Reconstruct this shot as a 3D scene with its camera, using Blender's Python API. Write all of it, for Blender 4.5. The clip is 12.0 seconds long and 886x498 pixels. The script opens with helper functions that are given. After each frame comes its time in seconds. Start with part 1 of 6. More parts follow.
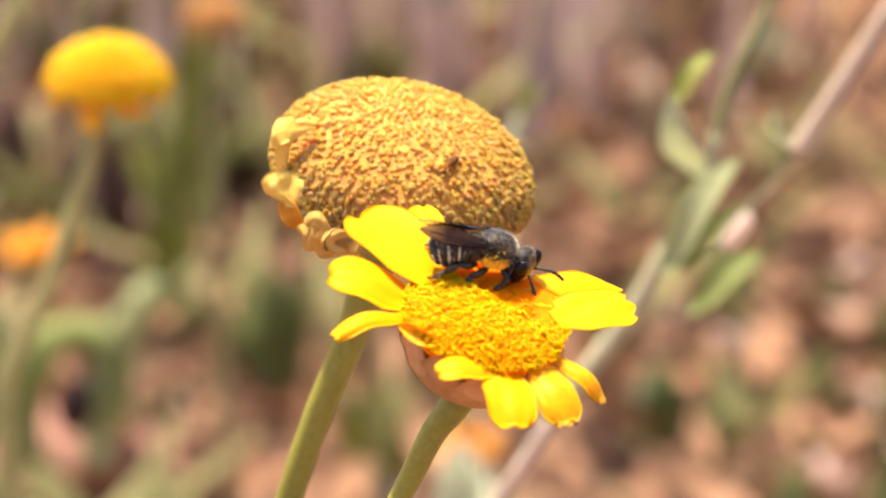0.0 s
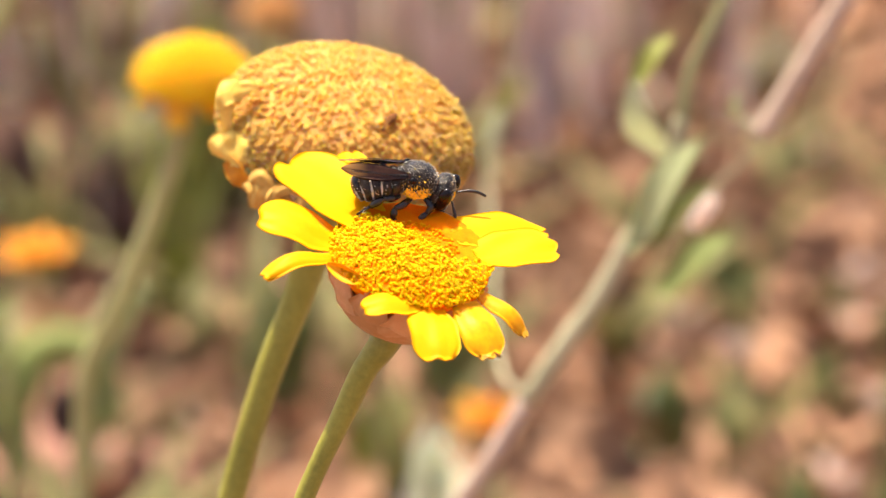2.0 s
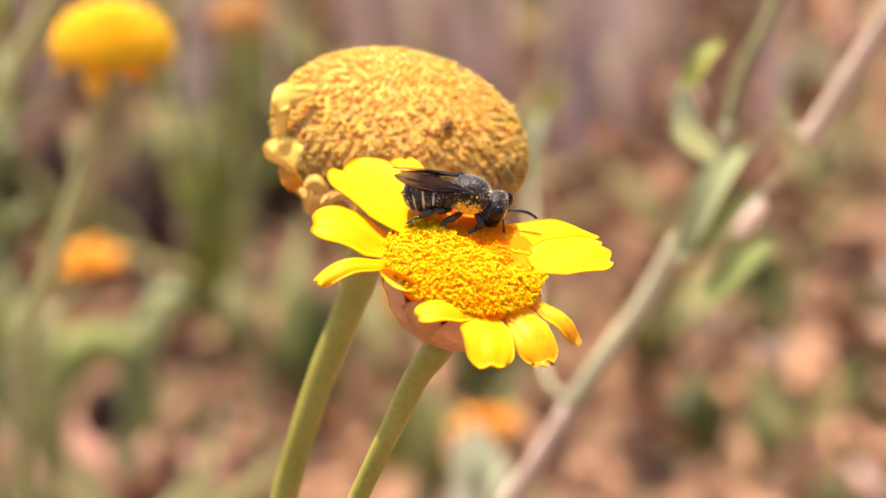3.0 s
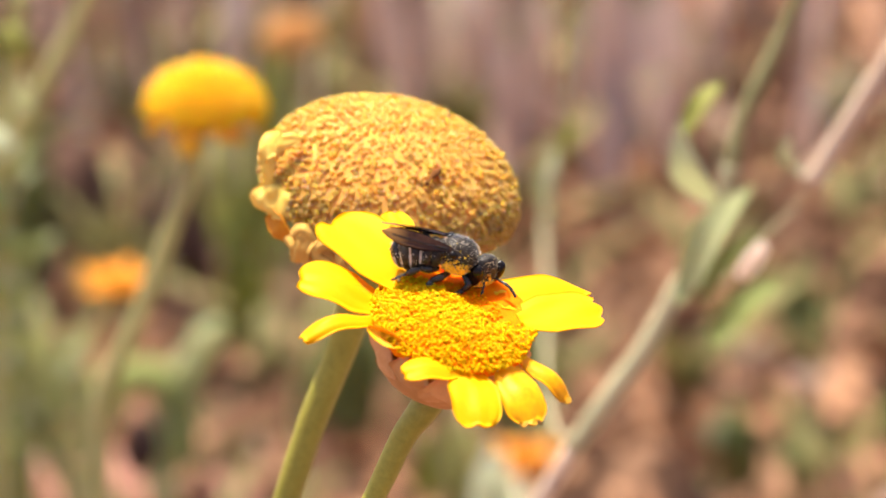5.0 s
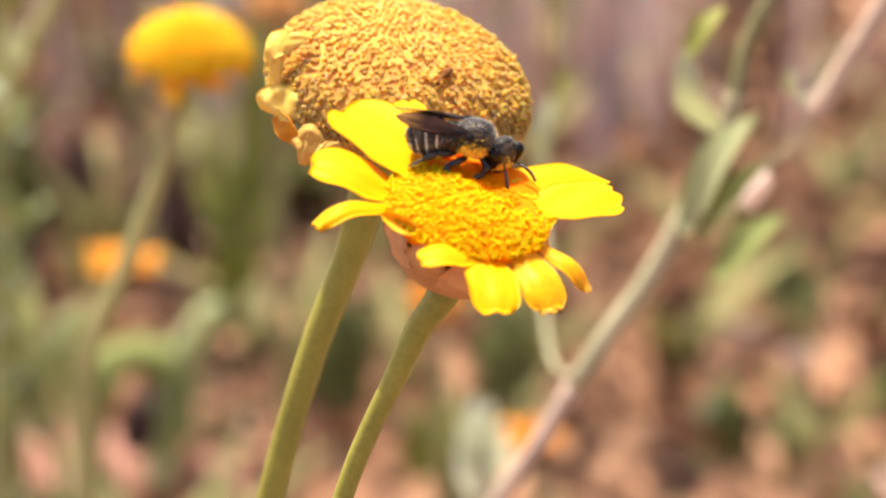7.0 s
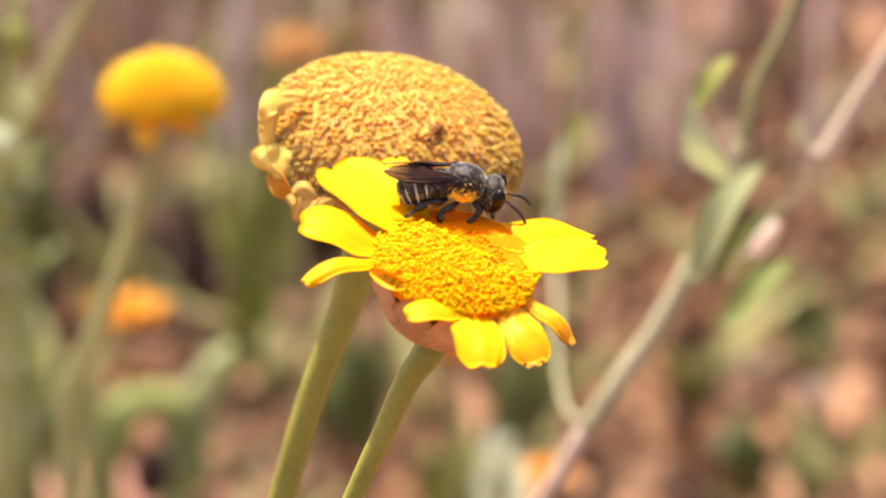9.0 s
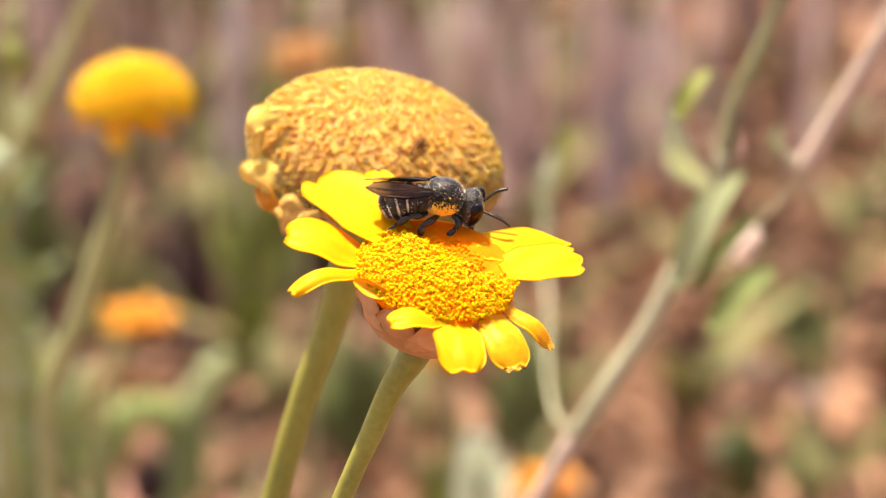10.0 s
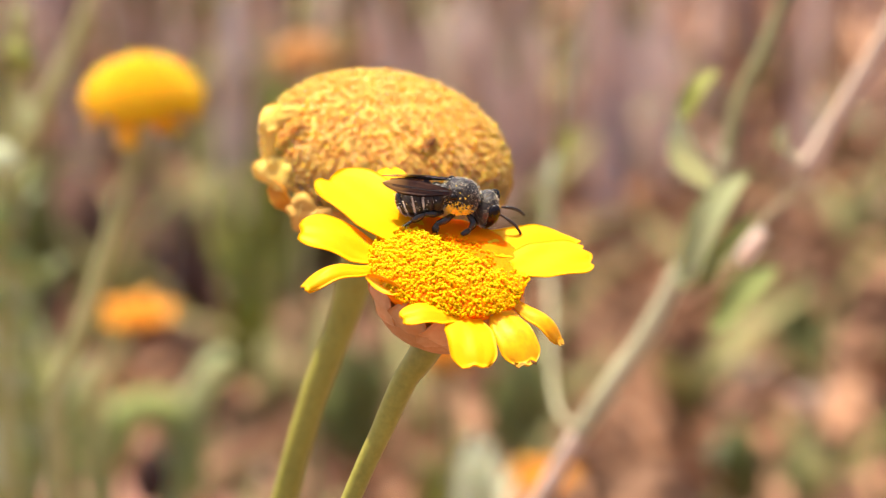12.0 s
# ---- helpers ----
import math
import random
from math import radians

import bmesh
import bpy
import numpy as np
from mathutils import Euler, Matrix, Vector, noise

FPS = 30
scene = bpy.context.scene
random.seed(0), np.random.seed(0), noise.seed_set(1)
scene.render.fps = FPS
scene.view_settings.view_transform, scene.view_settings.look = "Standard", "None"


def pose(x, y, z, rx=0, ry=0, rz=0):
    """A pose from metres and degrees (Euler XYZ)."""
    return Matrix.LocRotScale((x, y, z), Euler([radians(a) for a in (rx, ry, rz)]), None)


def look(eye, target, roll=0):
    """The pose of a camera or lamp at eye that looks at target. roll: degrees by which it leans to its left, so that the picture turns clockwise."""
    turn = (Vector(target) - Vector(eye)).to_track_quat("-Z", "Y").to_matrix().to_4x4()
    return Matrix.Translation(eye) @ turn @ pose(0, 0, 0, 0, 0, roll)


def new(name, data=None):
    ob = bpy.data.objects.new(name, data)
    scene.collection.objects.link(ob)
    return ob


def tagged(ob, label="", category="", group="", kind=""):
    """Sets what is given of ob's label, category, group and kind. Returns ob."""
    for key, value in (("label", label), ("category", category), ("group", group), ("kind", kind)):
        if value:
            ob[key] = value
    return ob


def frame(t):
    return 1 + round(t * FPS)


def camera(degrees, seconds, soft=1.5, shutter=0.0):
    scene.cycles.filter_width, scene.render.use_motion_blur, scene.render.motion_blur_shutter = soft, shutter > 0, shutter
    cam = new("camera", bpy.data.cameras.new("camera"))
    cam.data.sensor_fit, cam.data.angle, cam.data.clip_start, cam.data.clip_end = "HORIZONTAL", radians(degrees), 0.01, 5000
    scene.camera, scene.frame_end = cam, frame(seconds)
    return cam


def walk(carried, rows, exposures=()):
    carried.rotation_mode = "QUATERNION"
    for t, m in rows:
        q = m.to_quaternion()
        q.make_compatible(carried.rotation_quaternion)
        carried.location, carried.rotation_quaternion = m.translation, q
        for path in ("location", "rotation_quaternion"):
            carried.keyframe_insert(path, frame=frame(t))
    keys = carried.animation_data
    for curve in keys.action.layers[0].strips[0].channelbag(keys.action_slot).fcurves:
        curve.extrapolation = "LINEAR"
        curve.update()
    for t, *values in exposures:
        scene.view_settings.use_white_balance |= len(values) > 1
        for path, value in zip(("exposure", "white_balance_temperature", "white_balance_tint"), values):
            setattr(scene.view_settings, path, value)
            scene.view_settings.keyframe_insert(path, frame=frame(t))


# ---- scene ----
# ---- camera and its path: a hand-held close-up from about 0.2 m ----
cam = camera(14, 12.0, soft=1.3)
cam.data.dof.use_dof = True
cam.data.dof.focus_distance = 0.206
cam.data.dof.aperture_fstop = 54
walk(cam, [
    (0, look((-0.00695, -0.18369, 0.37002), (-0.00212, 0.00439, 0.30216), 1.26)),
    (0.1, look((-0.00464, -0.18503, 0.36814), (0.00021, 0.00310, 0.30044), 1.23)),
    (0.2, look((-0.00475, -0.18565, 0.36807), (0.00011, 0.00254, 0.30054), 1.19)),
    (0.3, look((-0.00602, -0.18636, 0.36769), (-0.00114, 0.00189, 0.30032), 1.16)),
    (0.4, look((-0.00633, -0.18740, 0.36646), (-0.00144, 0.00091, 0.29926), 1.12)),
    (0.5, look((-0.00808, -0.18761, 0.36745), (-0.00317, 0.00076, 0.30041), 1.09)),
    (0.6, look((-0.00962, -0.18747, 0.36801), (-0.00452, 0.00091, 0.30104), 1.15)),
    (0.7, look((-0.00908, -0.18725, 0.36897), (-0.00379, 0.00116, 0.30207), 1.22)),
    (0.8, look((-0.00827, -0.18767, 0.36814), (-0.00277, 0.00075, 0.30130), 1.28)),
    (0.9, look((-0.00513, -0.18864, 0.36596), (0.00056, -0.00020, 0.29918), 1.35)),
    (1, look((-0.00478, -0.18822, 0.36744), (0.00110, 0.00023, 0.30072), 1.41)),
    (1.1, look((-0.00456, -0.18862, 0.36782), (0.00114, -0.00015, 0.30114), 1.23)),
    (1.2, look((-0.00555, -0.18878, 0.36875), (-0.00004, -0.00030, 0.30209), 1.05)),
    (1.3, look((-0.00528, -0.18947, 0.36831), (0.00004, -0.00097, 0.30168), 0.87)),
    (1.4, look((-0.00549, -0.19000, 0.36827), (-0.00036, -0.00149, 0.30167), 0.69)),
    (1.5, look((-0.00574, -0.19069, 0.36777), (-0.00079, -0.00216, 0.30120), 0.52)),
    (1.6, look((-0.00799, -0.19053, 0.36853), (-0.00336, -0.00198, 0.30201), 0.43)),
    (1.7, look((-0.00437, -0.19117, 0.36747), (-0.00004, -0.00259, 0.30101), 0.34)),
    (1.8, look((-0.00058, -0.19100, 0.36866), (0.00344, -0.00239, 0.30225), 0.26)),
    (1.9, look((0.00030, -0.19121, 0.36859), (0.00401, -0.00257, 0.30223), 0.17)),
    (2, look((-0.00154, -0.19167, 0.36766), (0.00185, -0.00301, 0.30135), 0.08)),
    (2.1, look((-0.00278, -0.19213, 0.36583), (0.00038, -0.00346, 0.29955), -0.01)),
    (2.2, look((-0.00306, -0.19191, 0.36601), (-0.00013, -0.00323, 0.29976), -0.11)),
    (2.3, look((-0.00268, -0.19162, 0.36642), (0.00002, -0.00292, 0.30021), -0.20)),
    (2.4, look((-0.00191, -0.19120, 0.36720), (0.00055, -0.00248, 0.30102), -0.30)),
    (2.5, look((0.00001, -0.19126, 0.36666), (0.00224, -0.00253, 0.30051), -0.40)),
    (2.6, look((-0.00133, -0.19121, 0.36704), (0.00082, -0.00248, 0.30087), -0.25)),
    (2.7, look((-0.00060, -0.19135, 0.36694), (0.00147, -0.00262, 0.30076), -0.10)),
    (2.8, look((-0.00218, -0.19056, 0.36940), (-0.00021, -0.00184, 0.30321), 0.04)),
    (2.9, look((-0.00300, -0.19055, 0.36967), (-0.00112, -0.00184, 0.30346), 0.19)),
    (3, look((-0.00292, -0.19129, 0.36784), (-0.00113, -0.00258, 0.30162), 0.34)),
    (3.1, look((-0.00239, -0.19169, 0.36630), (-0.00072, -0.00296, 0.30013), 0.34)),
    (3.2, look((-0.00070, -0.19177, 0.36572), (0.00084, -0.00302, 0.29960), 0.33)),
    (4.8, look((0.00061, -0.18962, 0.36531), (0.00011, -0.00056, 0.30006), 0.30)),
    (4.9, look((0.00070, -0.18938, 0.36560), (0.00006, -0.00031, 0.30040), 0.30)),
    (5, look((0.00026, -0.18813, 0.36881), (-0.00050, 0.00096, 0.30367), 0.30)),
    (5.1, look((0.00048, -0.18927, 0.36888), (-0.00013, -0.00010, 0.30396), 0.44)),
    (5.2, look((-0.00045, -0.19093, 0.36743), (-0.00092, -0.00169, 0.30273), 0.58)),
    (5.3, look((-0.00116, -0.19290, 0.36507), (-0.00147, -0.00358, 0.30060), 0.72)),
    (5.4, look((-0.00388, -0.19479, 0.36294), (-0.00405, -0.00539, 0.29869), 0.87)),
    (5.5, look((-0.00685, -0.19563, 0.36391), (-0.00686, -0.00616, 0.29988), 1.01)),
    (5.6, look((-0.00729, -0.19485, 0.36533), (-0.00707, -0.00542, 0.30118), 1.08)),
    (5.7, look((-0.00572, -0.19408, 0.36675), (-0.00525, -0.00469, 0.30248), 1.14)),
    (5.8, look((-0.00626, -0.19298, 0.36912), (-0.00556, -0.00363, 0.30473), 1.21)),
    (5.9, look((-0.00674, -0.19280, 0.36877), (-0.00580, -0.00350, 0.30425), 1.28)),
    (6, look((-0.00809, -0.19327, 0.36651), (-0.00691, -0.00401, 0.30187), 1.35)),
    (6.1, look((-0.00587, -0.19250, 0.36307), (-0.00477, -0.00327, 0.29834), 1.19)),
    (6.2, look((-0.00237, -0.19041, 0.36353), (-0.00134, -0.00121, 0.29870), 1.04)),
    (6.3, look((-0.00106, -0.18857, 0.36321), (-0.00011, 0.00060, 0.29828), 0.89)),
    (6.4, look((-0.00081, -0.18612, 0.36464), (0.00007, 0.00301, 0.29961), 0.74)),
    (6.5, look((-0.00270, -0.18391, 0.36533), (-0.00190, 0.00519, 0.30022), 0.58)),
    (6.6, look((-0.00127, -0.18501, 0.36215), (-0.00058, 0.00409, 0.29703), 0.51)),
    (6.7, look((-0.00191, -0.18529, 0.36133), (-0.00133, 0.00381, 0.29621), 0.44)),
    (8.3, look((0.00266, -0.18517, 0.36152), (0.00151, 0.00393, 0.29641), -0.74)),
    (8.4, look((0.00242, -0.18366, 0.36178), (0.00138, 0.00555, 0.29698), -0.88)),
    (8.5, look((0.00222, -0.18207, 0.36226), (0.00129, 0.00724, 0.29776), -1.02)),
    (8.6, look((0.00187, -0.18339, 0.36242), (0.00091, 0.00600, 0.29815), -0.89)),
    (8.7, look((0.00135, -0.18494, 0.36190), (0.00036, 0.00453, 0.29786), -0.76)),
    (8.8, look((-0.00003, -0.18637, 0.36172), (-0.00106, 0.00317, 0.29791), -0.63)),
    (8.9, look((0.00008, -0.18765, 0.36200), (-0.00098, 0.00197, 0.29841), -0.50)),
    (9, look((0.00047, -0.18847, 0.36364), (-0.00062, 0.00123, 0.30028), -0.37)),
    (9.1, look((0.00132, -0.18960, 0.36385), (0.00021, 0.00014, 0.30060), -0.47)),
    (9.2, look((0.00221, -0.19067, 0.36422), (0.00107, -0.00090, 0.30109), -0.56)),
    (9.3, look((0.00285, -0.19170, 0.36472), (0.00168, -0.00190, 0.30170), -0.66)),
    (9.4, look((0.00142, -0.19295, 0.36463), (0.00022, -0.00310, 0.30171), -0.76)),
    (9.5, look((0.00081, -0.19407, 0.36489), (-0.00041, -0.00418, 0.30209), -0.86)),
    (9.6, look((0.00049, -0.19398, 0.36572), (-0.00072, -0.00410, 0.30290), -0.91)),
    (9.7, look((0.00100, -0.19406, 0.36603), (-0.00020, -0.00419, 0.30321), -0.96)),
    (9.8, look((0.00163, -0.19422, 0.36610), (0.00045, -0.00435, 0.30326), -1.01)),
    (9.9, look((0.00188, -0.19438, 0.36617), (0.00070, -0.00452, 0.30332), -1.06)),
    (10, look((0.00162, -0.19472, 0.36572), (0.00046, -0.00486, 0.30285), -1.11)),
    (10.1, look((0.00116, -0.19512, 0.36581), (0.00002, -0.00527, 0.30290), -1.08)),
    (10.2, look((0.00086, -0.19561, 0.36561), (-0.00026, -0.00578, 0.30266), -1.06)),
    (10.3, look((0.00083, -0.19610, 0.36541), (-0.00028, -0.00629, 0.30241), -1.03)),
    (10.4, look((0.00119, -0.19652, 0.36545), (0.00010, -0.00672, 0.30240), -1.01)),
    (10.5, look((0.00153, -0.19685, 0.36572), (0.00045, -0.00707, 0.30263), -0.98)),
    (10.6, look((0.00163, -0.19664, 0.36584), (0.00049, -0.00683, 0.30283), -0.89)),
    (10.7, look((0.00131, -0.19640, 0.36607), (0.00011, -0.00657, 0.30315), -0.80)),
    (10.8, look((-0.00007, -0.19637, 0.36569), (-0.00134, -0.00651, 0.30285), -0.71)),
    (10.9, look((-0.00039, -0.19626, 0.36554), (-0.00172, -0.00637, 0.30279), -0.63)),
    (11, look((0.00075, -0.19579, 0.36644), (-0.00065, -0.00587, 0.30376), -0.54)),
    (11.1, look((0.00162, -0.19585, 0.36576), (0.00027, -0.00594, 0.30304), -0.64)),
    (11.2, look((0.00250, -0.19589, 0.36513), (0.00118, -0.00600, 0.30238), -0.73)),
    (11.3, look((0.00220, -0.19582, 0.36490), (0.00092, -0.00594, 0.30210), -0.83)),
    (11.4, look((0.00071, -0.19566, 0.36493), (-0.00052, -0.00579, 0.30209), -0.93)),
    (11.5, look((-0.00007, -0.19550, 0.36494), (-0.00126, -0.00565, 0.30206), -1.03)),
    (11.6, look((0.00007, -0.19593, 0.36503), (-0.00106, -0.00606, 0.30220), -1.01)),
    (11.7, look((0.00065, -0.19624, 0.36548), (-0.00042, -0.00635, 0.30269), -1.00)),
    (11.8, look((0.00111, -0.19650, 0.36606), (0.00010, -0.00660, 0.30332), -0.98)),
    (11.9, look((0.00129, -0.19685, 0.36639), (0.00035, -0.00693, 0.30370), -0.97)),
    (12, look((0.00069, -0.19739, 0.36615), (-0.00019, -0.00746, 0.30351), -0.95)),
])

# ---- light: high sun over a dry field ----
SUN_EL, SUN_AZ = radians(74), radians(-42)
sky = bpy.data.worlds.new("sky")
scene.world = sky
sky.use_nodes = True
wn = sky.node_tree.nodes
tex = wn.new("ShaderNodeTexSky")
tex.sky_type, tex.sun_disc = "NISHITA", False
tex.air_density, tex.dust_density = 0.5, 3.0
tex.sun_elevation, tex.sun_rotation = SUN_EL, SUN_AZ
sky.node_tree.links.new(tex.outputs[0], wn["Background"].inputs[0])
wn["Background"].inputs[1].default_value = 0.15
sun = new("sun", bpy.data.lights.new("sun", "SUN"))
sun.data.energy, sun.data.angle, sun.data.color = 4.1, radians(0.5), (1.0, 0.885, 0.72)
sun_way = Vector((math.sin(SUN_AZ) * math.cos(SUN_EL), math.cos(SUN_AZ) * math.cos(SUN_EL), math.sin(SUN_EL)))
sun.matrix_world = look(sun_way * 3, (0, 0, 0))
scene.view_settings.exposure = 1.24


# ---- materials ----
def matter(name, low, high, size, rough=0.6, fine=0.0, bump=0.0, through_light=0.0, per_piece=0.0, per_island=0.0, gloss=0.4, metal=0.0, contrast=0.25, glow_depth=0.0, patch=0.0):
    """Two tones mixed by noise of two sizes (metres), with relief, light passing through and a tone for each piece."""
    m = bpy.data.materials.new(name)
    m.use_nodes = True
    t = m.node_tree
    n, link = t.nodes, t.links.new
    bsdf = n["Principled BSDF"]
    co = n.new("ShaderNodeTexCoord")
    big = n.new("ShaderNodeTexNoise")
    big.inputs["Scale"].default_value = 1.0 / size
    big.inputs["Detail"].default_value = 4
    link(co.outputs["Object"], big.inputs["Vector"])
    small = n.new("ShaderNodeTexNoise")
    small.inputs["Scale"].default_value = 1.0 / (fine or size / 6)
    small.inputs["Detail"].default_value = 3
    link(co.outputs["Object"], small.inputs["Vector"])
    mix = n.new("ShaderNodeMath")
    mix.operation = "MULTIPLY_ADD"
    mix.inputs[1].default_value = 0.45
    link(small.outputs[0], mix.inputs[0])
    half = n.new("ShaderNodeMath")
    half.operation = "MULTIPLY"
    half.inputs[1].default_value = 0.55
    link(big.outputs[0], half.inputs[0])
    link(half.outputs[0], mix.inputs[2])
    last = mix
    for amount, kind, out in ((per_piece, "ShaderNodeObjectInfo", "Random"), (per_island, "ShaderNodeNewGeometry", "Random Per Island")):
        if amount:
            info = n.new(kind)
            add = n.new("ShaderNodeMath")
            add.operation = "MULTIPLY_ADD"
            add.inputs[1].default_value = amount
            link(info.outputs[out], add.inputs[0])
            off = n.new("ShaderNodeMath")
            off.operation = "SUBTRACT"
            off.inputs[1].default_value = amount / 2
            link(last.outputs[0], off.inputs[0])
            link(off.outputs[0], add.inputs[2])
            last = add
    if patch:
        place = n.new("ShaderNodeNewGeometry")
        wide = n.new("ShaderNodeTexNoise")
        wide.inputs["Scale"].default_value = 1.0 / patch
        wide.inputs["Detail"].default_value = 2
        link(place.outputs["Position"], wide.inputs["Vector"])
        add = n.new("ShaderNodeMath")
        add.operation = "MULTIPLY_ADD"
        add.inputs[1].default_value = 1.3
        link(wide.outputs[0], add.inputs[0])
        off = n.new("ShaderNodeMath")
        off.operation = "SUBTRACT"
        off.inputs[1].default_value = 0.65
        link(last.outputs[0], off.inputs[0])
        link(off.outputs[0], add.inputs[2])
        last = add
    ramp = n.new("ShaderNodeValToRGB")
    ramp.color_ramp.elements[0].position, ramp.color_ramp.elements[1].position = 0.5 - contrast, 0.5 + contrast
    ramp.color_ramp.elements[0].color, ramp.color_ramp.elements[1].color = (*low, 1), (*high, 1)
    link(last.outputs[0], ramp.inputs[0])
    link(ramp.outputs[0], bsdf.inputs["Base Color"])
    bsdf.inputs["Roughness"].default_value = rough
    bsdf.inputs["Specular IOR Level"].default_value = gloss
    bsdf.inputs["Metallic"].default_value = metal
    if glow_depth:
        bsdf.inputs["Subsurface Weight"].default_value = 0.7
        bsdf.inputs["Subsurface Radius"].default_value = (1.0, 0.45, 0.05)
        bsdf.inputs["Subsurface Scale"].default_value = glow_depth
    if bump:
        rel = n.new("ShaderNodeBump")
        rel.inputs["Strength"].default_value = 0.6
        rel.inputs["Distance"].default_value = bump
        link(mix.outputs[0], rel.inputs["Height"])
        link(rel.outputs[0], bsdf.inputs["Normal"])
    if through_light:
        tr = n.new("ShaderNodeBsdfTranslucent")
        link(ramp.outputs[0], tr.inputs[0])
        sh = n.new("ShaderNodeMixShader")
        sh.inputs[0].default_value = through_light
        link(bsdf.outputs[0], sh.inputs[1])
        link(tr.outputs[0], sh.inputs[2])
        link(sh.outputs[0], n["Material Output"].inputs[0])
    return m


PETAL = matter("petal", (0.93, 0.45, 0.0), (0.99, 0.54, 0.001), 0.003, 0.5, 0.0003, 0.00004, 0.3, gloss=0.12)
PETAL_WORN = matter("worn_petal", (0.88, 0.36, 0.0), (0.98, 0.53, 0.002), 0.0022, 0.42, 0.0004, 0.00006, 0.25, gloss=0.25, contrast=0.12)
PETAL_BROWN = matter("petal_edge", (0.42, 0.17, 0.01), (0.9, 0.5, 0.02), 0.0012, 0.5, 0.0003, 0.00005, 0.2)
FLORET = matter("floret", (1.0, 0.50, 0.001), (1.0, 0.60, 0.006), 0.0006, 0.7, 0.0002, 0.0, 0.35, per_piece=0.2, per_island=0.2, gloss=0.04, glow_depth=0.0008, patch=0.002)
# these two oranges are deepened to hold the shade in the disc's hollow
FLORET_DEEP = matter("shaded_floret", (1.0, 0.25, 0.0), (1.0, 0.36, 0.001), 0.0006, 0.7, 0.0002, 0.0, 0.3, per_piece=0.3, gloss=0.04, glow_depth=0.0008)
DISC = matter("disc_base", (1.0, 0.16, 0.0), (1.0, 0.24, 0.001), 0.001, 0.7, 0.0002, 0.00005, 0.0, glow_depth=0.0008, gloss=0.04)
OLD_FLORET = matter("old_floret", (0.57, 0.270, 0.075), (0.76, 0.405, 0.105), 0.0012, 0.85, 0.0003, 0.00002, 0.4, per_piece=0.3, glow_depth=0.0013, patch=0.0022, contrast=0.5, gloss=0.05)
OLD_FLORET_TIP = matter("old_floret_tip", (0.59, 0.285, 0.085), (0.79, 0.435, 0.125), 0.001, 0.85, 0.0003, 0.00002, 0.4, per_piece=0.3, per_island=0.3, glow_depth=0.0013, patch=0.0022, contrast=0.5, gloss=0.05)
OLD_DISC = matter("old_disc", (0.58, 0.28, 0.07), (0.74, 0.40, 0.10), 0.001, 0.85, 0.0003, 0.0001, glow_depth=0.0013, gloss=0.05)
OLD_PETAL = matter("dried_petal", (0.93, 0.58, 0.06), (1.0, 0.78, 0.22), 0.002, 0.55, 0.0004, 0.00006, 0.3, gloss=0.2)
OLD_PETAL_DARK = matter("dried_petal_underside", (0.62, 0.22, 0.01), (0.85, 0.40, 0.02), 0.002, 0.5, 0.0004, 0.00008, 0.25)
HUSK = matter("dried_husk", (0.58, 0.30, 0.055), (0.86, 0.55, 0.15), 0.002, 0.7, 0.0004, 0.0001, 0.2, gloss=0.08)
BRACT = matter("bract", (0.72, 0.39, 0.14), (0.92, 0.62, 0.30), 0.002, 0.4, 0.0004, 0.00006, 0.5, per_piece=0.6, gloss=0.5)
STEM = matter("stem", (0.18, 0.175, 0.02), (0.39, 0.35, 0.055), 0.006, 0.55, 0.0004, 0.00002)
STEM_FAR = matter("grey_green_stem", (0.27, 0.25, 0.13), (0.50, 0.45, 0.27), 0.02, 0.7, 0.002, 0.0002)
STEM_OLIVE = matter("olive_stem", (0.15, 0.14, 0.055), (0.31, 0.28, 0.12), 0.02, 0.7, 0.002, 0.0002)
STEM_GREEN = matter("dull_green_stem", (0.36, 0.35, 0.14), (0.60, 0.56, 0.27), 0.02, 0.7, 0.002, 0.0002, 0.4)
FLECK = matter("brown_fleck", (0.07, 0.022, 0.008), (0.26, 0.11, 0.035), 0.0004, 0.9, 0.0001, 0.0001, gloss=0.05)
STEM_DRY = matter("dry_stem", (0.46, 0.32, 0.22), (0.78, 0.61, 0.47), 0.03, 0.75, 0.002, 0.0002, 0.15)
LEAF = matter("grey_green_leaf", (0.18, 0.205, 0.055), (0.35, 0.375, 0.13), 0.01, 0.65, 0.0015, 0.0001, 0.45, per_piece=0.4)
LEAF_BRIGHT = matter("yellow_green_leaf", (0.27, 0.29, 0.055), (0.48, 0.48, 0.13), 0.01, 0.6, 0.0015, 0.0001, 0.5, per_piece=0.3)
LEAF_SOFT = matter("soft_green_leaf", (0.27, 0.32, 0.09), (0.47, 0.51, 0.19), 0.01, 0.75, 0.0015, 0.0001, 0.45)
WOOLLY = matter("white_woolly_leaf", (0.78, 0.82, 0.62), (0.94, 0.95, 0.80), 0.01, 0.8, 0.0015, 0.0001, 0.6)
LEAF_PALE = matter("pale_woolly_leaf", (0.56, 0.60, 0.38), (0.76, 0.79, 0.55), 0.01, 0.8, 0.0015, 0.0001, 0.5)
LEAF_MID = matter("mid_green_leaf", (0.42, 0.46, 0.22), (0.62, 0.65, 0.37), 0.01, 0.78, 0.0015, 0.0001, 0.5)
FAR_YELLOW = matter("far_yellow", (0.92, 0.46, 0.0), (1.0, 0.62, 0.005), 0.004, 0.6, 0.001, 0.0002, 0.4, per_piece=0.3, glow_depth=0.0015)
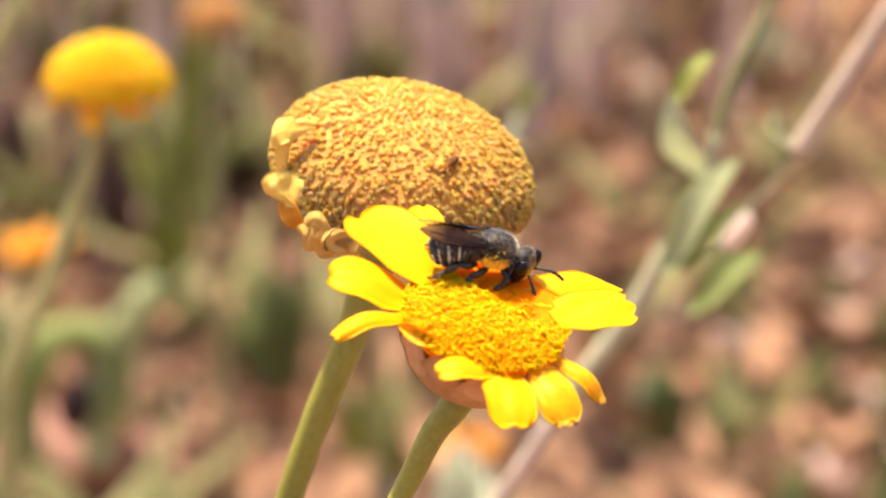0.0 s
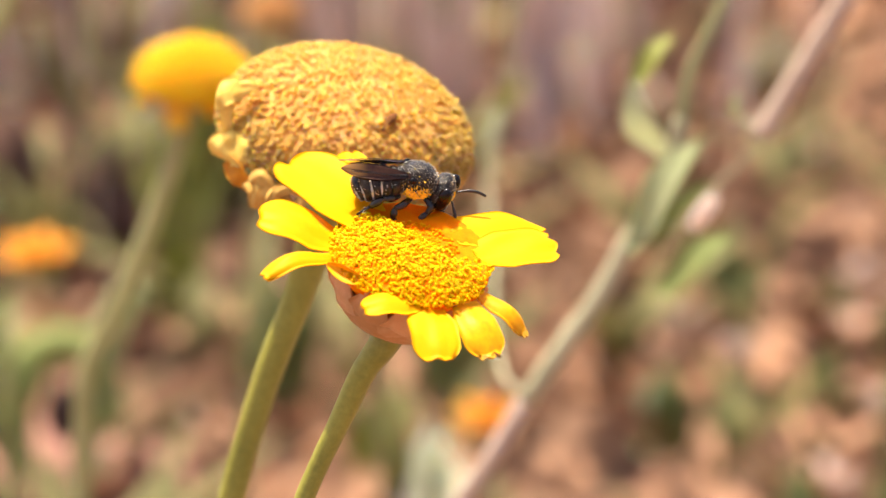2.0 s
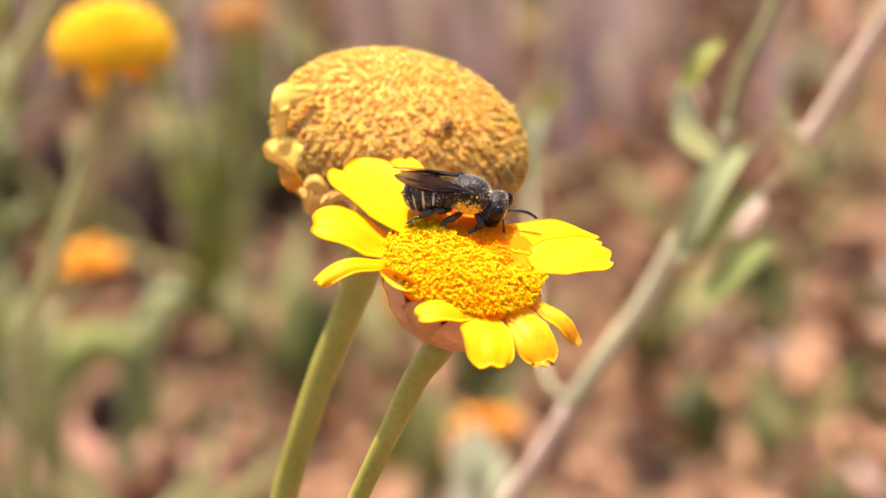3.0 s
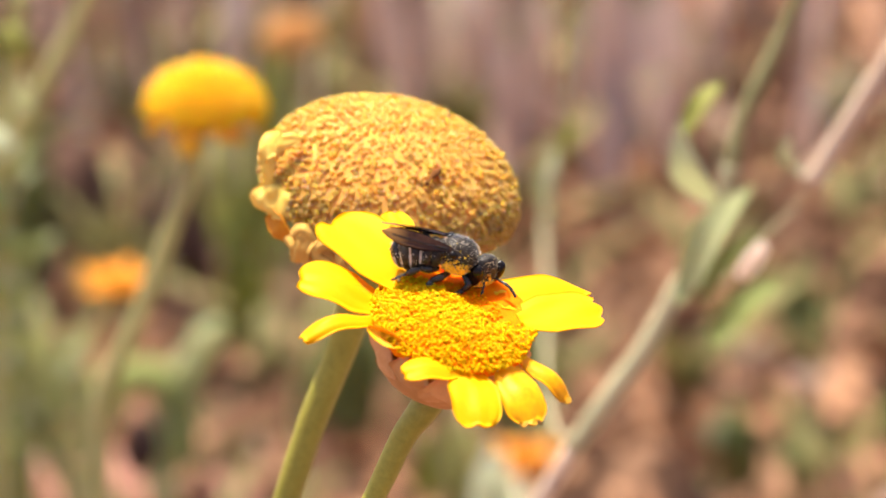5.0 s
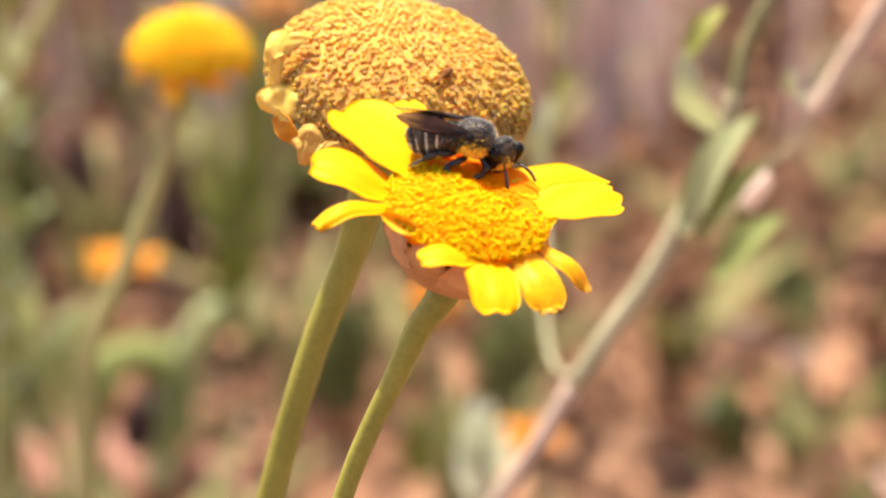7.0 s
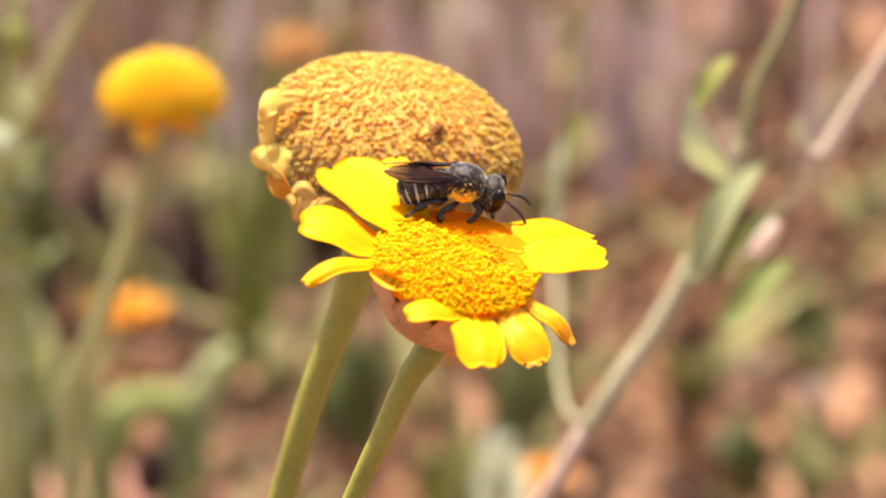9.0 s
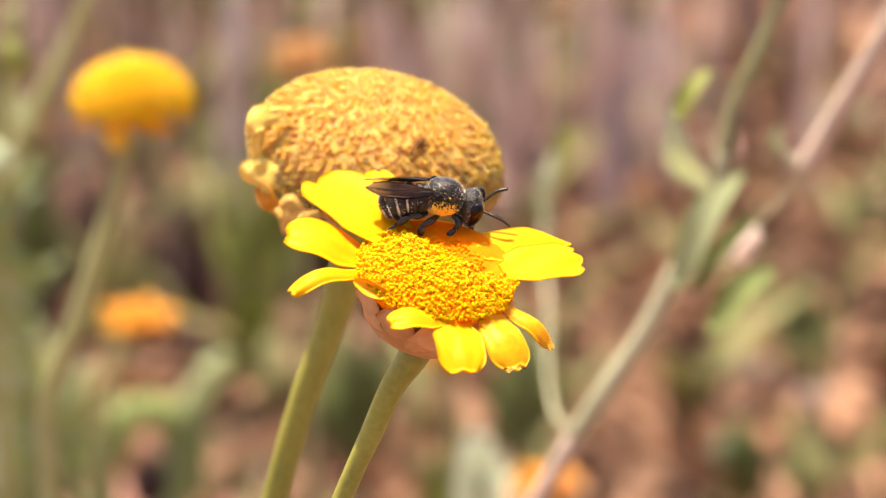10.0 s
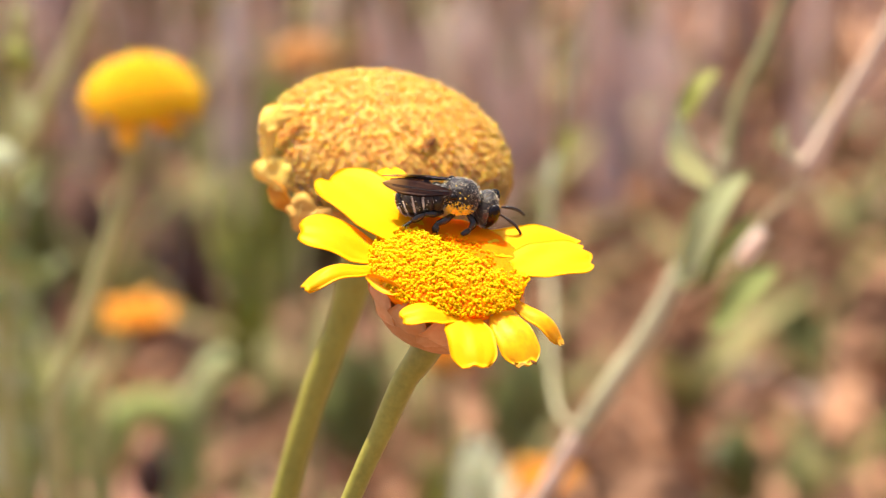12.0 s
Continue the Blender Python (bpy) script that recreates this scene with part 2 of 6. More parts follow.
FAR_ORANGE = matter("far_orange", (0.90, 0.36, 0.012), (1.0, 0.58, 0.05), 0.004, 0.6, 0.001, 0.0002, 0.35, per_piece=0.5)
FAR_PALE_ORANGE = matter("far_pale_orange", (0.60, 0.28, 0.07), (0.76, 0.42, 0.15), 0.004, 0.6, 0.001, 0.0002, 0.3)
SOIL = matter("soil", (0.09, 0.044, 0.027), (0.31, 0.177, 0.108), 0.05, 0.95, 0.006, 0.004)
LITTER = matter("litter", (0.105, 0.047, 0.023), (0.44, 0.238, 0.134), 0.03, 0.85, 0.004, 0.0003, 0.15, per_island=1.0)
STONE = matter("stone", (0.28, 0.18, 0.145), (0.52, 0.38, 0.32), 0.03, 0.85, 0.003, 0.0006, per_island=0.5)
STONE_RED = matter("red_stone", (0.26, 0.115, 0.075), (0.42, 0.21, 0.145), 0.03, 0.85, 0.003, 0.0006)
# dark brown that stands in for shade between the left stems
GAP_BROWN = matter("gap_clump", (0.05, 0.025, 0.017), (0.17, 0.085, 0.055), 0.01, 0.95, 0.002, 0.001)
# near-black brown for the shade in the gap under the arching leaves
GAP_DARK = matter("gap_dark", (0.02, 0.010, 0.007), (0.07, 0.035, 0.025), 0.01, 0.95, 0.002, 0.001)
STALK = matter("dry_stalk", (0.38, 0.215, 0.155), (0.94, 0.75, 0.64), 0.05, 0.8, 0.004, 0.0002, 0.3, per_island=1.0)
BLADE = matter("bleached_blade", (0.76, 0.59, 0.49), (0.97, 0.85, 0.75), 0.03, 0.7, 0.003, 0.0002, 0.45, per_piece=0.8)
GRASS = matter("low_green", (0.11, 0.10, 0.028), (0.27, 0.245, 0.09), 0.02, 0.7, 0.003, 0.0002, 0.25, per_island=0.8)
BEE_BLACK = matter("bee_shell", (0.005, 0.004, 0.0035), (0.048, 0.037, 0.028), 0.00025, 0.3, 0.00008, 0.00018, gloss=0.26, contrast=0.10)
BEE_FUZZ = matter("bee_fuzz", (0.55, 0.45, 0.26), (0.95, 0.85, 0.62), 0.0004, 0.7, 0.0001)
BEE_BAND = matter("bee_band", (0.70, 0.64, 0.50), (0.95, 0.90, 0.78), 0.0003, 0.7, 0.0001)
BEE_EYE = matter("bee_eye", (0.004, 0.003, 0.003), (0.012, 0.008, 0.007), 0.001, 0.1, gloss=0.22)
BEE_LEG = matter("bee_leg", (0.008, 0.006, 0.005), (0.040, 0.028, 0.020), 0.0003, 0.26, 0.0001, 0.00006, gloss=0.45)
POLLEN = matter("pollen", (0.75, 0.42, 0.01), (1.0, 0.72, 0.05), 0.0003, 0.7, 0.0001, per_island=0.6)
WING = matter("bee_wing", (0.022, 0.009, 0.006), (0.075, 0.030, 0.015), 0.0009, 0.24, 0.00025, 0.00006, 0.25, gloss=0.28)


def amber_tips(m, start, end, tint):
    """The wing's colour turns amber towards its tip, along x of the bee."""
    t = m.node_tree
    n, link = t.nodes, t.links.new
    sep = n.new("ShaderNodeSeparateXYZ")
    link(next(q for q in n if q.type == "TEX_COORD").outputs["Object"], sep.inputs[0])
    ran = n.new("ShaderNodeMapRange")
    ran.inputs["From Min"].default_value, ran.inputs["From Max"].default_value = start, end
    link(sep.outputs[0], ran.inputs["Value"])
    mix = n.new("ShaderNodeMixRGB")
    mix.inputs[2].default_value = (*tint, 1)
    link(ran.outputs[0], mix.inputs[0])
    ramp = next(q for q in n if q.type == "VALTORGB")
    goals = [k.to_socket for k in ramp.outputs[0].links]
    link(ramp.outputs[0], mix.inputs[1])
    for g in goals:
        link(mix.outputs[0], g)


amber_tips(WING, -0.0032, -0.0043, (0.34, 0.17, 0.05))



# ---- building helpers ----
def finish(bm, smooth=True):
    me = bpy.data.meshes.new("mesh")
    bm.normal_update()
    bm.to_mesh(me)
    bm.free()
    if smooth:
        me.shade_smooth()
    return me


def part(name, bm, material, parent, label="", m=None, smooth=True):
    """One mesh object under a thing or a part, in its parent's space."""
    me = finish(bm, smooth) if isinstance(bm, bmesh.types.BMesh) else bm
    if not me.materials:
        me.materials.append(material)
    ob = new(name, me)
    ob.parent = parent
    if m is not None:
        ob.matrix_basis = m
    return tagged(ob, label)


def thing(name, label, category, m=None, group="", kind=""):
    ob = new(name)
    ob.empty_display_size = 0.005
    if m is not None:
        ob.matrix_basis = m
    return tagged(ob, label, category, group, kind)


def smooth_line(points, steps=8):
    """Points on a smooth curve through the given ones, with no overshoot between uneven spans."""
    p = [Vector(q) for q in points]
    ways = [(p[min(i + 1, len(p) - 1)] - p[max(i - 1, 0)]).normalized() for i in range(len(p))]
    out = []
    for i in range(len(p) - 1):
        span = (p[i + 1] - p[i]).length
        for k in range(steps):
            t = k / steps
            out.append(p[i] * (1 + 2 * t) * (1 - t) ** 2 + ways[i] * span * t * (1 - t) ** 2 + p[i + 1] * t * t * (3 - 2 * t) + ways[i + 1] * span * t * t * (t - 1))
    return out + [p[-1]]


def tube(bm, points, radii, sides=10, steps=8, ridges=0.0, rough=0.0):
    """A tapered tube along a smooth line, with ridges along it."""
    line = smooth_line(points, steps) if steps > 1 else [Vector(q) for q in points]
    rings, side = [], None
    for i, c in enumerate(line):
        way = (line[min(i + 1, len(line) - 1)] - line[max(i - 1, 0)]).normalized()
        if side is None:
            side = way.orthogonal().normalized()
        side = (side - way * side.dot(way)).normalized()
        up = way.cross(side)
        s = i / (len(line) - 1) * (len(radii) - 1)
        k = min(int(s), len(radii) - 2)
        r = radii[k] + (radii[k + 1] - radii[k]) * (s - k)
        r *= 1 + rough * noise.noise(c * 400)
        rings.append([bm.verts.new(c + (side * math.cos(a) + up * math.sin(a)) * r * (1 + ridges * math.cos(5 * a)))
                      for a in (2 * math.pi * j / sides for j in range(sides))])
    for a, b in zip(rings, rings[1:]):
        for j in range(sides):
            bm.faces.new((a[j], a[(j + 1) % sides], b[(j + 1) % sides], b[j]))
    bm.faces.new(rings[0][::-1])
    bm.faces.new(rings[-1])
    return bm


def blob(bm, centre, radii, turn=None, segs=16, rings=12, rough=0.0, freq=1000.0):
    """An ellipsoid with uneven skin."""
    made = bmesh.ops.create_uvsphere(bm, u_segments=segs, v_segments=rings, radius=1.0)["verts"]
    for v in made:
        p = Vector((v.co.x * radii[0], v.co.y * radii[1], v.co.z * radii[2]))
        if rough:
            p *= 1 + rough * noise.noise(p * freq + Vector(centre) * freq)
        v.co = (turn @ p if turn else p) + Vector(centre)
    return bm


def sheet(bm, base, tip, normal, width, outline, bow=0.0, cup=0.0, thick=0.0001, n=12, across=6, notch=0.0, ripple=0.0, seed=0.0):
    """A petal or leaf with two skins: from base to tip, as wide as outline(s) says, bowed along and cupped across it."""
    base, tip, normal = Vector(base), Vector(tip), Vector(normal)
    along = tip - base
    length = along.length
    way = along / length
    side = way.cross(normal).normalized()
    up = side.cross(way)
    skins = []
    for skin in (0, 1):
        grid = []
        for i in range(n + 1):
            s = i / n
            w = width * outline(s) / 2
            row = []
            for j in range(across + 1):
                q = 2 * j / across - 1
                cut = notch * length * max(0.0, s - 0.55) / 0.45 * (abs(math.sin(q * 2.3 + seed)) - 0.5)
                lift = bow * length * math.sin(math.pi * s * 0.5) * math.sin(math.pi * s) * 1.3 + cup * w * q * q
                lift += ripple * width * (noise.noise(Vector((s * 2.2 + seed, q * 1.6, seed * 3.1))) + 0.5 * math.cos(q * 9) * s * 0.3)
                p = base + way * (s * length + cut) + side * (q * w) + up * (lift - skin * thick * (1 - 0.5 * abs(q)))
                row.append(bm.verts.new(p))
            grid.append(row)
        skins.append(grid)
    for skin, grid in enumerate(skins):
        for a, b in zip(grid, grid[1:]):
            for j in range(across):
                f = (a[j], a[j + 1], b[j + 1], b[j])
                bm.faces.new(f if skin else f[::-1])
    top, low = skins
    rim = [(r, 0) for r in range(n + 1)] + [(n, j) for j in range(1, across + 1)] + [(r, across) for r in range(n - 1, -1, -1)] + [(0, j) for j in range(across - 1, 0, -1)]
    for (r, j), (r2, j2) in zip(rim, rim[1:] + rim[:1]):
        bm.faces.new((top[r][j], top[r2][j2], low[r2][j2], low[r][j]))
    return bm


def ribbon(bm, points, widths, face, curl=0.0, thick=0.00015, steps=6, across=6, twist=0.0):
    """A dried strip with two skins along a smooth line; curl bends its edges back, twist turns it on the way (degrees)."""
    line = smooth_line(points, steps)
    skins = ([], [])
    for i, c in enumerate(line):
        s = i / (len(line) - 1)
        way = (line[min(i + 1, len(line) - 1)] - line[max(i - 1, 0)]).normalized()
        normal = Matrix.Rotation(radians(twist * s), 3, way) @ Vector(face)
        side = way.cross(normal).normalized()
        up = side.cross(way)
        w = float(np.interp(s, np.linspace(0, 1, len(widths)), widths)) / 2
        for k in (0, 1):
            skins[k].append([bm.verts.new(c + side * (q * w) + up * (curl * w * q * q - k * thick) + up * 0.35 * w * noise.noise(c * 1100 + side * q * 1.5)) for q in (2 * j / across - 1 for j in range(across + 1))])
    for k, grid in enumerate(skins):
        for a, b in zip(grid, grid[1:]):
            for j in range(across):
                f = (a[j], a[j + 1], b[j + 1], b[j])
                bm.faces.new(f if k else f[::-1])
    n = len(line) - 1
    rim = [(r, 0) for r in range(n + 1)] + [(n, j) for j in range(1, across + 1)] + [(r, across) for r in range(n - 1, -1, -1)] + [(0, j) for j in range(across - 1, 0, -1)]
    for (r, j), (r2, j2) in zip(rim, rim[1:] + rim[:1]):
        bm.faces.new((skins[0][r][j], skins[0][r2][j2], skins[1][r2][j2], skins[1][r][j]))
    return bm


def petal_shape(s):
    return max(0.06, min(1.0, (0.62 + 1.1 * s) if s < 0.35 else 1.0) * (1 - max(0.0, (s - 0.72) / 0.28) ** 2.6 * 0.45))


def fan_shape(s):
    return (0.50 + 0.58 * s) * (1 - max(0.0, (s - 0.86) / 0.14) ** 3 * 0.35)


def point_shape(s):
    return (0.72 + 0.34 * s if s < 0.6 else 0.924) * (1 - max(0.0, (s - 0.6) / 0.4) ** 1.6 * 0.82)


def strap_shape(s):
    return 0.55 + 0.45 * math.sin(math.pi * min(1.0, s * 0.62 + 0.12)) if s < 0.9 else 0.75


def leaf_shape(s):
    return max(0.05, math.sin(math.pi * min(1.0, 0.06 + s * 0.93)) ** 0.8)


def tilt(centre, x_axis, z_axis):
    z = Vector(z_axis).normalized()
    x = Vector(x_axis)
    x = (x - z * x.dot(z)).normalized()
    y = z.cross(x)
    m = Matrix((x, y, z)).transposed().to_4x4()
    m.translation = centre
    return m


MM = 0.001
HEAD_REST = pose(1.70 * MM, 0, -0.76 * MM)


def mm(*p):
    return Vector(p) * MM


# ---- ground: one sheet to the horizon ----
def ground():
    bm = bmesh.new()
    xs = sorted({round(v, 4) for v in [*np.linspace(-0.6, 0.6, 61), *np.linspace(-3, 3, 41), -400, -80, -20, -8, 8, 20, 80, 400]})
    ys = sorted({round(v, 4) for v in [*np.linspace(0.2, 2.0, 91), *np.linspace(-2, 6, 55), -400, -80, -20, -8, 12, 20, 80, 400]})
    rows = []
    for y in ys:
        rows.append([bm.verts.new((x, y, 0.012 * noise.noise(Vector((x * 9, y * 9, 0))) + 0.006 * noise.noise(Vector((x * 40, y * 40, 3))) - 0.006)) for x in xs])
    for a, b in zip(rows, rows[1:]):
        for j in range(len(xs) - 1):
            bm.faces.new((a[j], a[j + 1], b[j + 1], b[j]))
    me = finish(bm)
    me.materials.append(SOIL)
    tagged(new("ground", me), "bare reddish-brown soil of a dry field", "ground", kind="structure")


def scatter(seed, count, near, make):
    rng = random.Random(seed)
    bm = bmesh.new()
    for _ in range(count):
        close = rng.random() < near
        x = rng.gauss(0, 0.2) if close else rng.gauss(0, 1.1)
        y = rng.gauss(1.0, 0.36) if close else rng.gauss(1.0, 1.2)
        if abs(x) < 0.2 and y < 0.3:
            y += 0.8
        make(bm, rng, x, y)
    return finish(bm)


def litter_piece(bm, rng, x, y):
    """A curled scrap of dry leaf lying on the soil."""
    a, size = rng.uniform(0, 6.28), 0.005 + 0.017 * rng.random() ** 2.5
    way = Vector((math.cos(a), math.sin(a), rng.uniform(-0.25, 0.5))) * size
    base = Vector((x, y, rng.uniform(0.002, 0.012)))
    side = Vector((-math.sin(a), math.cos(a), rng.uniform(-0.3, 0.3))) * size * rng.uniform(0.15, 0.4)
    curl = Vector((0, 0, size * rng.uniform(0.05, 0.35)))
    v = [bm.verts.new(base + way * s + side * q * math.sin(0.4 + 2.4 * s) + curl * (q * q + s * s)) for s in (0, 0.33, 0.66, 1) for q in (-1, 0, 1)]
    for i in range(3):
        for j in range(2):
            k = i * 3 + j
            bm.faces.new((v[k], v[k + 1], v[k + 4], v[k + 3]))


def stalk_piece(bm, rng, x, y):
    """A dead upright grass stalk, leaning a little."""
    if abs(x) < 0.4 and y < 0.88:
        y = rng.uniform(0.95, 2.4)
    h, r = rng.uniform(0.08, 0.32), rng.uniform(0.0008, 0.0036)
    lean = Vector((rng.gauss(0, 0.10), rng.gauss(0.05, 0.25), 1)) * h
    base = Vector((x, y, -0.008))
    rings = [[bm.verts.new(base + lean * s + Vector((0.06 * h * s * s * math.sin(x * 90), 0, 0)) + Vector((math.cos(b), math.sin(b), 0)) * r * (1 - 0.6 * s)) for b in (0, 2.1, 4.2)] for s in (0, 0.4, 0.75, 1)]
    for p, q in zip(rings, rings[1:]):
        for j in range(3):
            bm.faces.new((p[j], p[(j + 1) % 3], q[(j + 1) % 3], q[j]))


def tuft_piece(bm, rng, x, y):
    """A few low green blades from one root."""
    if abs(x) < 0.3 and rng.random() < 0.6:
        x = rng.uniform(-0.17, 0.03)
    for _ in range(rng.randint(3, 6)):
        a, h = rng.uniform(0, 6.28), rng.uniform(0.015, 0.07)
        out = Vector((math.cos(a), math.sin(a), 0)) * h * rng.uniform(0.3, 0.9)
        side = Vector((-math.sin(a), math.cos(a), 0)) * rng.uniform(0.0015, 0.0060)
        base = Vector((x, y, -0.004))
        rows = [[bm.verts.new(base + out * s * s + Vector((0, 0, h * s * (1 - 0.3 * s))) + side * q * math.sin(0.5 + 2.5 * s)) for q in (-1, 1)] for s in (0, 0.35, 0.7, 1)]
        for p, q in zip(rows, rows[1:]):
            bm.faces.new((p[0], p[1], q[1], q[0]))


def stone_piece(bm, rng, x, y):
    """A worn pebble half sunk in the soil."""
    r = rng.uniform(0.004, 0.010)
    made = bmesh.ops.create_icosphere(bm, subdivisions=2, radius=1.0)["verts"]
    for v in made:
        k = 1 + 0.35 * noise.noise(v.co * 1.3 + Vector((x * 50, y * 50, 0)))
        v.co = Vector((v.co.x * r * 1.3 * k + x, v.co.y * r * k + y, v.co.z * r * 0.7 * k + r * 0.2))


ground()
for name, seed, count, near, make, material, label, category in (
        ("leaf_litter", 11, 11000, 0.75, litter_piece, LITTER, "dry brown and pinkish leaf scraps covering the soil", "leaf litter"),
        ("dry_grass", 12, 480, 0.75, stalk_piece, STALK, "dead greyish dry grass stalks standing in the soil", "dry grass"),
        ("low_grass", 13, 350, 0.75, tuft_piece, GRASS, "low dull green blades growing between the litter", "grass"),
        ("pebbles", 14, 150, 0.7, stone_piece, STONE, "pale pinkish worn pebbles half sunk in soil", "pebbles")):
    me = scatter(seed, count, near, make)
    me.materials.append(material)
    tagged(new(name, me), label, category, kind="stuff")


# ---- the fresh yellow flower ----
FLOWER = Vector((0.00012, -0.00164, 0.30045))
FLOWER_X, FLOWER_N = Vector((0.9767, -0.0626, -0.2051)), Vector((0.1777, -0.2985, 0.9377))
FLOWER_POSE = tilt(FLOWER, FLOWER_X, FLOWER_N)


def floret_mesh(material, h, r, lobes=3, mouth=0.6):
    """A plump little tube, nearly closed or opening into lobes."""
    bm = bmesh.new()
    m = 2 * lobes
    rings = []
    for z, k in ((-0.3, 0.9), (0.4, 1.0), (0.78, 0.92), (0.98, mouth)):
        rings.append([bm.verts.new((math.cos(a) * r * k * (1.06 if j % 2 else 0.9), math.sin(a) * r * k * (1.06 if j % 2 else 0.9), z * h))
                      for j, a in ((j, math.pi * j / lobes) for j in range(m))])
    mid = bm.verts.new((0, 0, (0.98 if mouth < 0.7 else 0.8) * h))
    for a, b in zip(rings, rings[1:]):
        for j in range(m):
            bm.faces.new((a[j], a[(j + 1) % m], b[(j + 1) % m], b[j]))
    for j in range(m):
        bm.faces.new((rings[-1][j], rings[-1][(j + 1) % m], mid))
    me = finish(bm)
    me.materials.append(material)
    return me


def sunk(x, y):
    """How far the disc is sunk, from 0 to 1, where it has been fed on towards its far rim (millimetres)."""
    s = max(0.0, min(1.0, (0.48 * x + 0.88 * y - 0.60 - 0.35 * noise.noise(Vector((x * 1.3, y * 1.3, 7)))) / 0.45))
    return s * s * (3 - 2 * s)


def disc_height(x, y):
    """The uneven surface of the fresh disc, with a level floor where it is sunk (millimetres)."""
    r, hollow = math.hypot(x, y), sunk(x, y)
    dome = 0.98 * max(0.0, 1 - (r / 4.7) ** 2.8) + 0.13 * noise.noise(Vector((x * 1.9, y * 1.9, 0))) + 0.07 * noise.noise(Vector((x * 4.5, y * 4.5, 3)))
    floor = 0.46 + 0.06 * noise.noise(Vector((x * 2.5, y * 2.5, 9)))
    return dome + (floor - dome) * hollow


def single_and_joined(fl, spots, kinds, material, label):
    """The 298 florets of the near side as pieces of their own, the rest in one mesh."""
    spots.sort(key=lambda it: it[0])
    for _, kind, m in spots[:298]:
        part("floret", kinds[kind], material, fl, "", m)
    places, faces = [], []
    for _, kind, m in spots[298:]:
        first = len(places)
        places += [m @ v.co for v in kinds[kind].vertices]
        faces += [[first + i for i in f.vertices] for f in kinds[kind].polygons]
    me = bpy.data.meshes.new("mesh")
    me.from_pydata(places, [], faces)
    me.shade_smooth()
    tagged(part("florets", me, material, fl, label), kind="stuff")


def fresh_flower():
    fl = thing("yellow_flower", "fresh yellow daisy-like flower with worn petals on a green stem", "flower", FLOWER_POSE)
    # receptacle
    bm = bmesh.new()
    rows = [(0.16 * k, None) for k in range(1, 28)] + [(4.5, -0.4), (3.9, -1.2)]
    turns = [(math.cos(a), math.sin(a)) for a in (2 * math.pi * j / 90 for j in range(90))]
    rings = [[bm.verts.new(mm(r * c, r * q, disc_height(r * c, r * q) if z is None else z)) for c, q in turns] for r, z in rows]
    top = bm.verts.new(mm(0, 0, disc_height(0, 0)))
    for j in range(90):
        bm.faces.new((top, rings[0][j], rings[0][(j + 1) % 90]))
        for a, b in zip(rings, rings[1:]):
            bm.faces.new((a[j], b[j], b[(j + 1) % 90], a[(j + 1) % 90]))
    part("disc", bm, DISC, fl, "orange-yellow flower disc")
    # ray petals: base, tip, width, bow, cup, notch
    rays = (
        ((-2.70, 1.90, 0.40), (-7.85, 5.33, 0.90), 4.6, 0.05, 0.05, 0.05, PETAL, "yellow petal"),
        ((-2.60, 3.10, 0.30), (-4.77, 7.59, 0.70), 2.0, 0.05, 0.05, 0.05, PETAL, "yellow petal"),
        ((-4.13, 0.18, -0.10), (-8.76, -0.16, 0.80), 3.3, 0.09, -0.1, 0.04, PETAL, "yellow petal"),
        ((-4.12, -1.07, -0.10), (-7.74, -4.10, -0.40), 1.25, 0.16, -0.4, 0.04, PETAL, "narrow curled yellow petal"),
        ((0.96, -4.01, 0.00), (-2.09, -5.57, 0.10), 1.75, 0.1, -0.25, 0.04, PETAL, "short yellow petal"),
        ((1.29, -3.87, -0.10), (2.54, -7.57, -0.80), 2.8, 0.1, -0.12, 0.05, PETAL, "yellow petal"),
        ((3.39, -2.93, -0.10), (5.23, -5.70, -1.20), 2.5, 0.12, -0.2, 0.06, PETAL_WORN, "worn yellow petal with a brown edge"),
        ((4.24, -1.75, -0.10), (6.98, -2.81, -1.30), 1.3, 0.14, -0.5, 0.05, PETAL_WORN, "narrow curled petal with an orange tip"),
        ((3.40, 0.85, 0.50), (7.75, 3.30, 0.50), 3.2, 0.03, 0.0, 0.09, PETAL, "yellow petal with a narrowed tip"),
        ((1.95, 2.50, 0.50), (6.90, 4.62, 0.22), 3.6, 0.02, 0.03, 0.17, PETAL, "yellow petal with a notched end"),
    )
    for k, (base, tip, w, bow, cup, notch, material, label) in enumerate(rays):
        bm = bmesh.new()
        sheet(bm, mm(*base), mm(*tip), (0, 0, 1), w * MM, fan_shape if base[1] > 3 and base[0] > 0 else point_shape if base[1] > 1.5 and base[0] > 0 else petal_shape, bow, cup, 0.00014, 20, 12, notch, 0.05, 1.7 * k + 0.4)
        part("petal", bm, material, fl, label)
    # ragged brown ends of two petals
    for tip, way, w in (((5.05, -5.36, -1.10), (0.30, -0.45, -0.2), 1.25), ((6.76, -2.70, -1.20), (0.4, -0.3, -0.25), 0.5)):
        bm = bmesh.new()
        sheet(bm, mm(*tip), mm(*(Vector(tip) + Vector(way))), (0, 0, 1), w * MM, strap_shape, 0.05, -0.2, 0.00018, 8, 6, 0.25, 0.1, 2.2)
        part("petal_edge", bm, PETAL_BROWN, fl, "dried brown petal end")
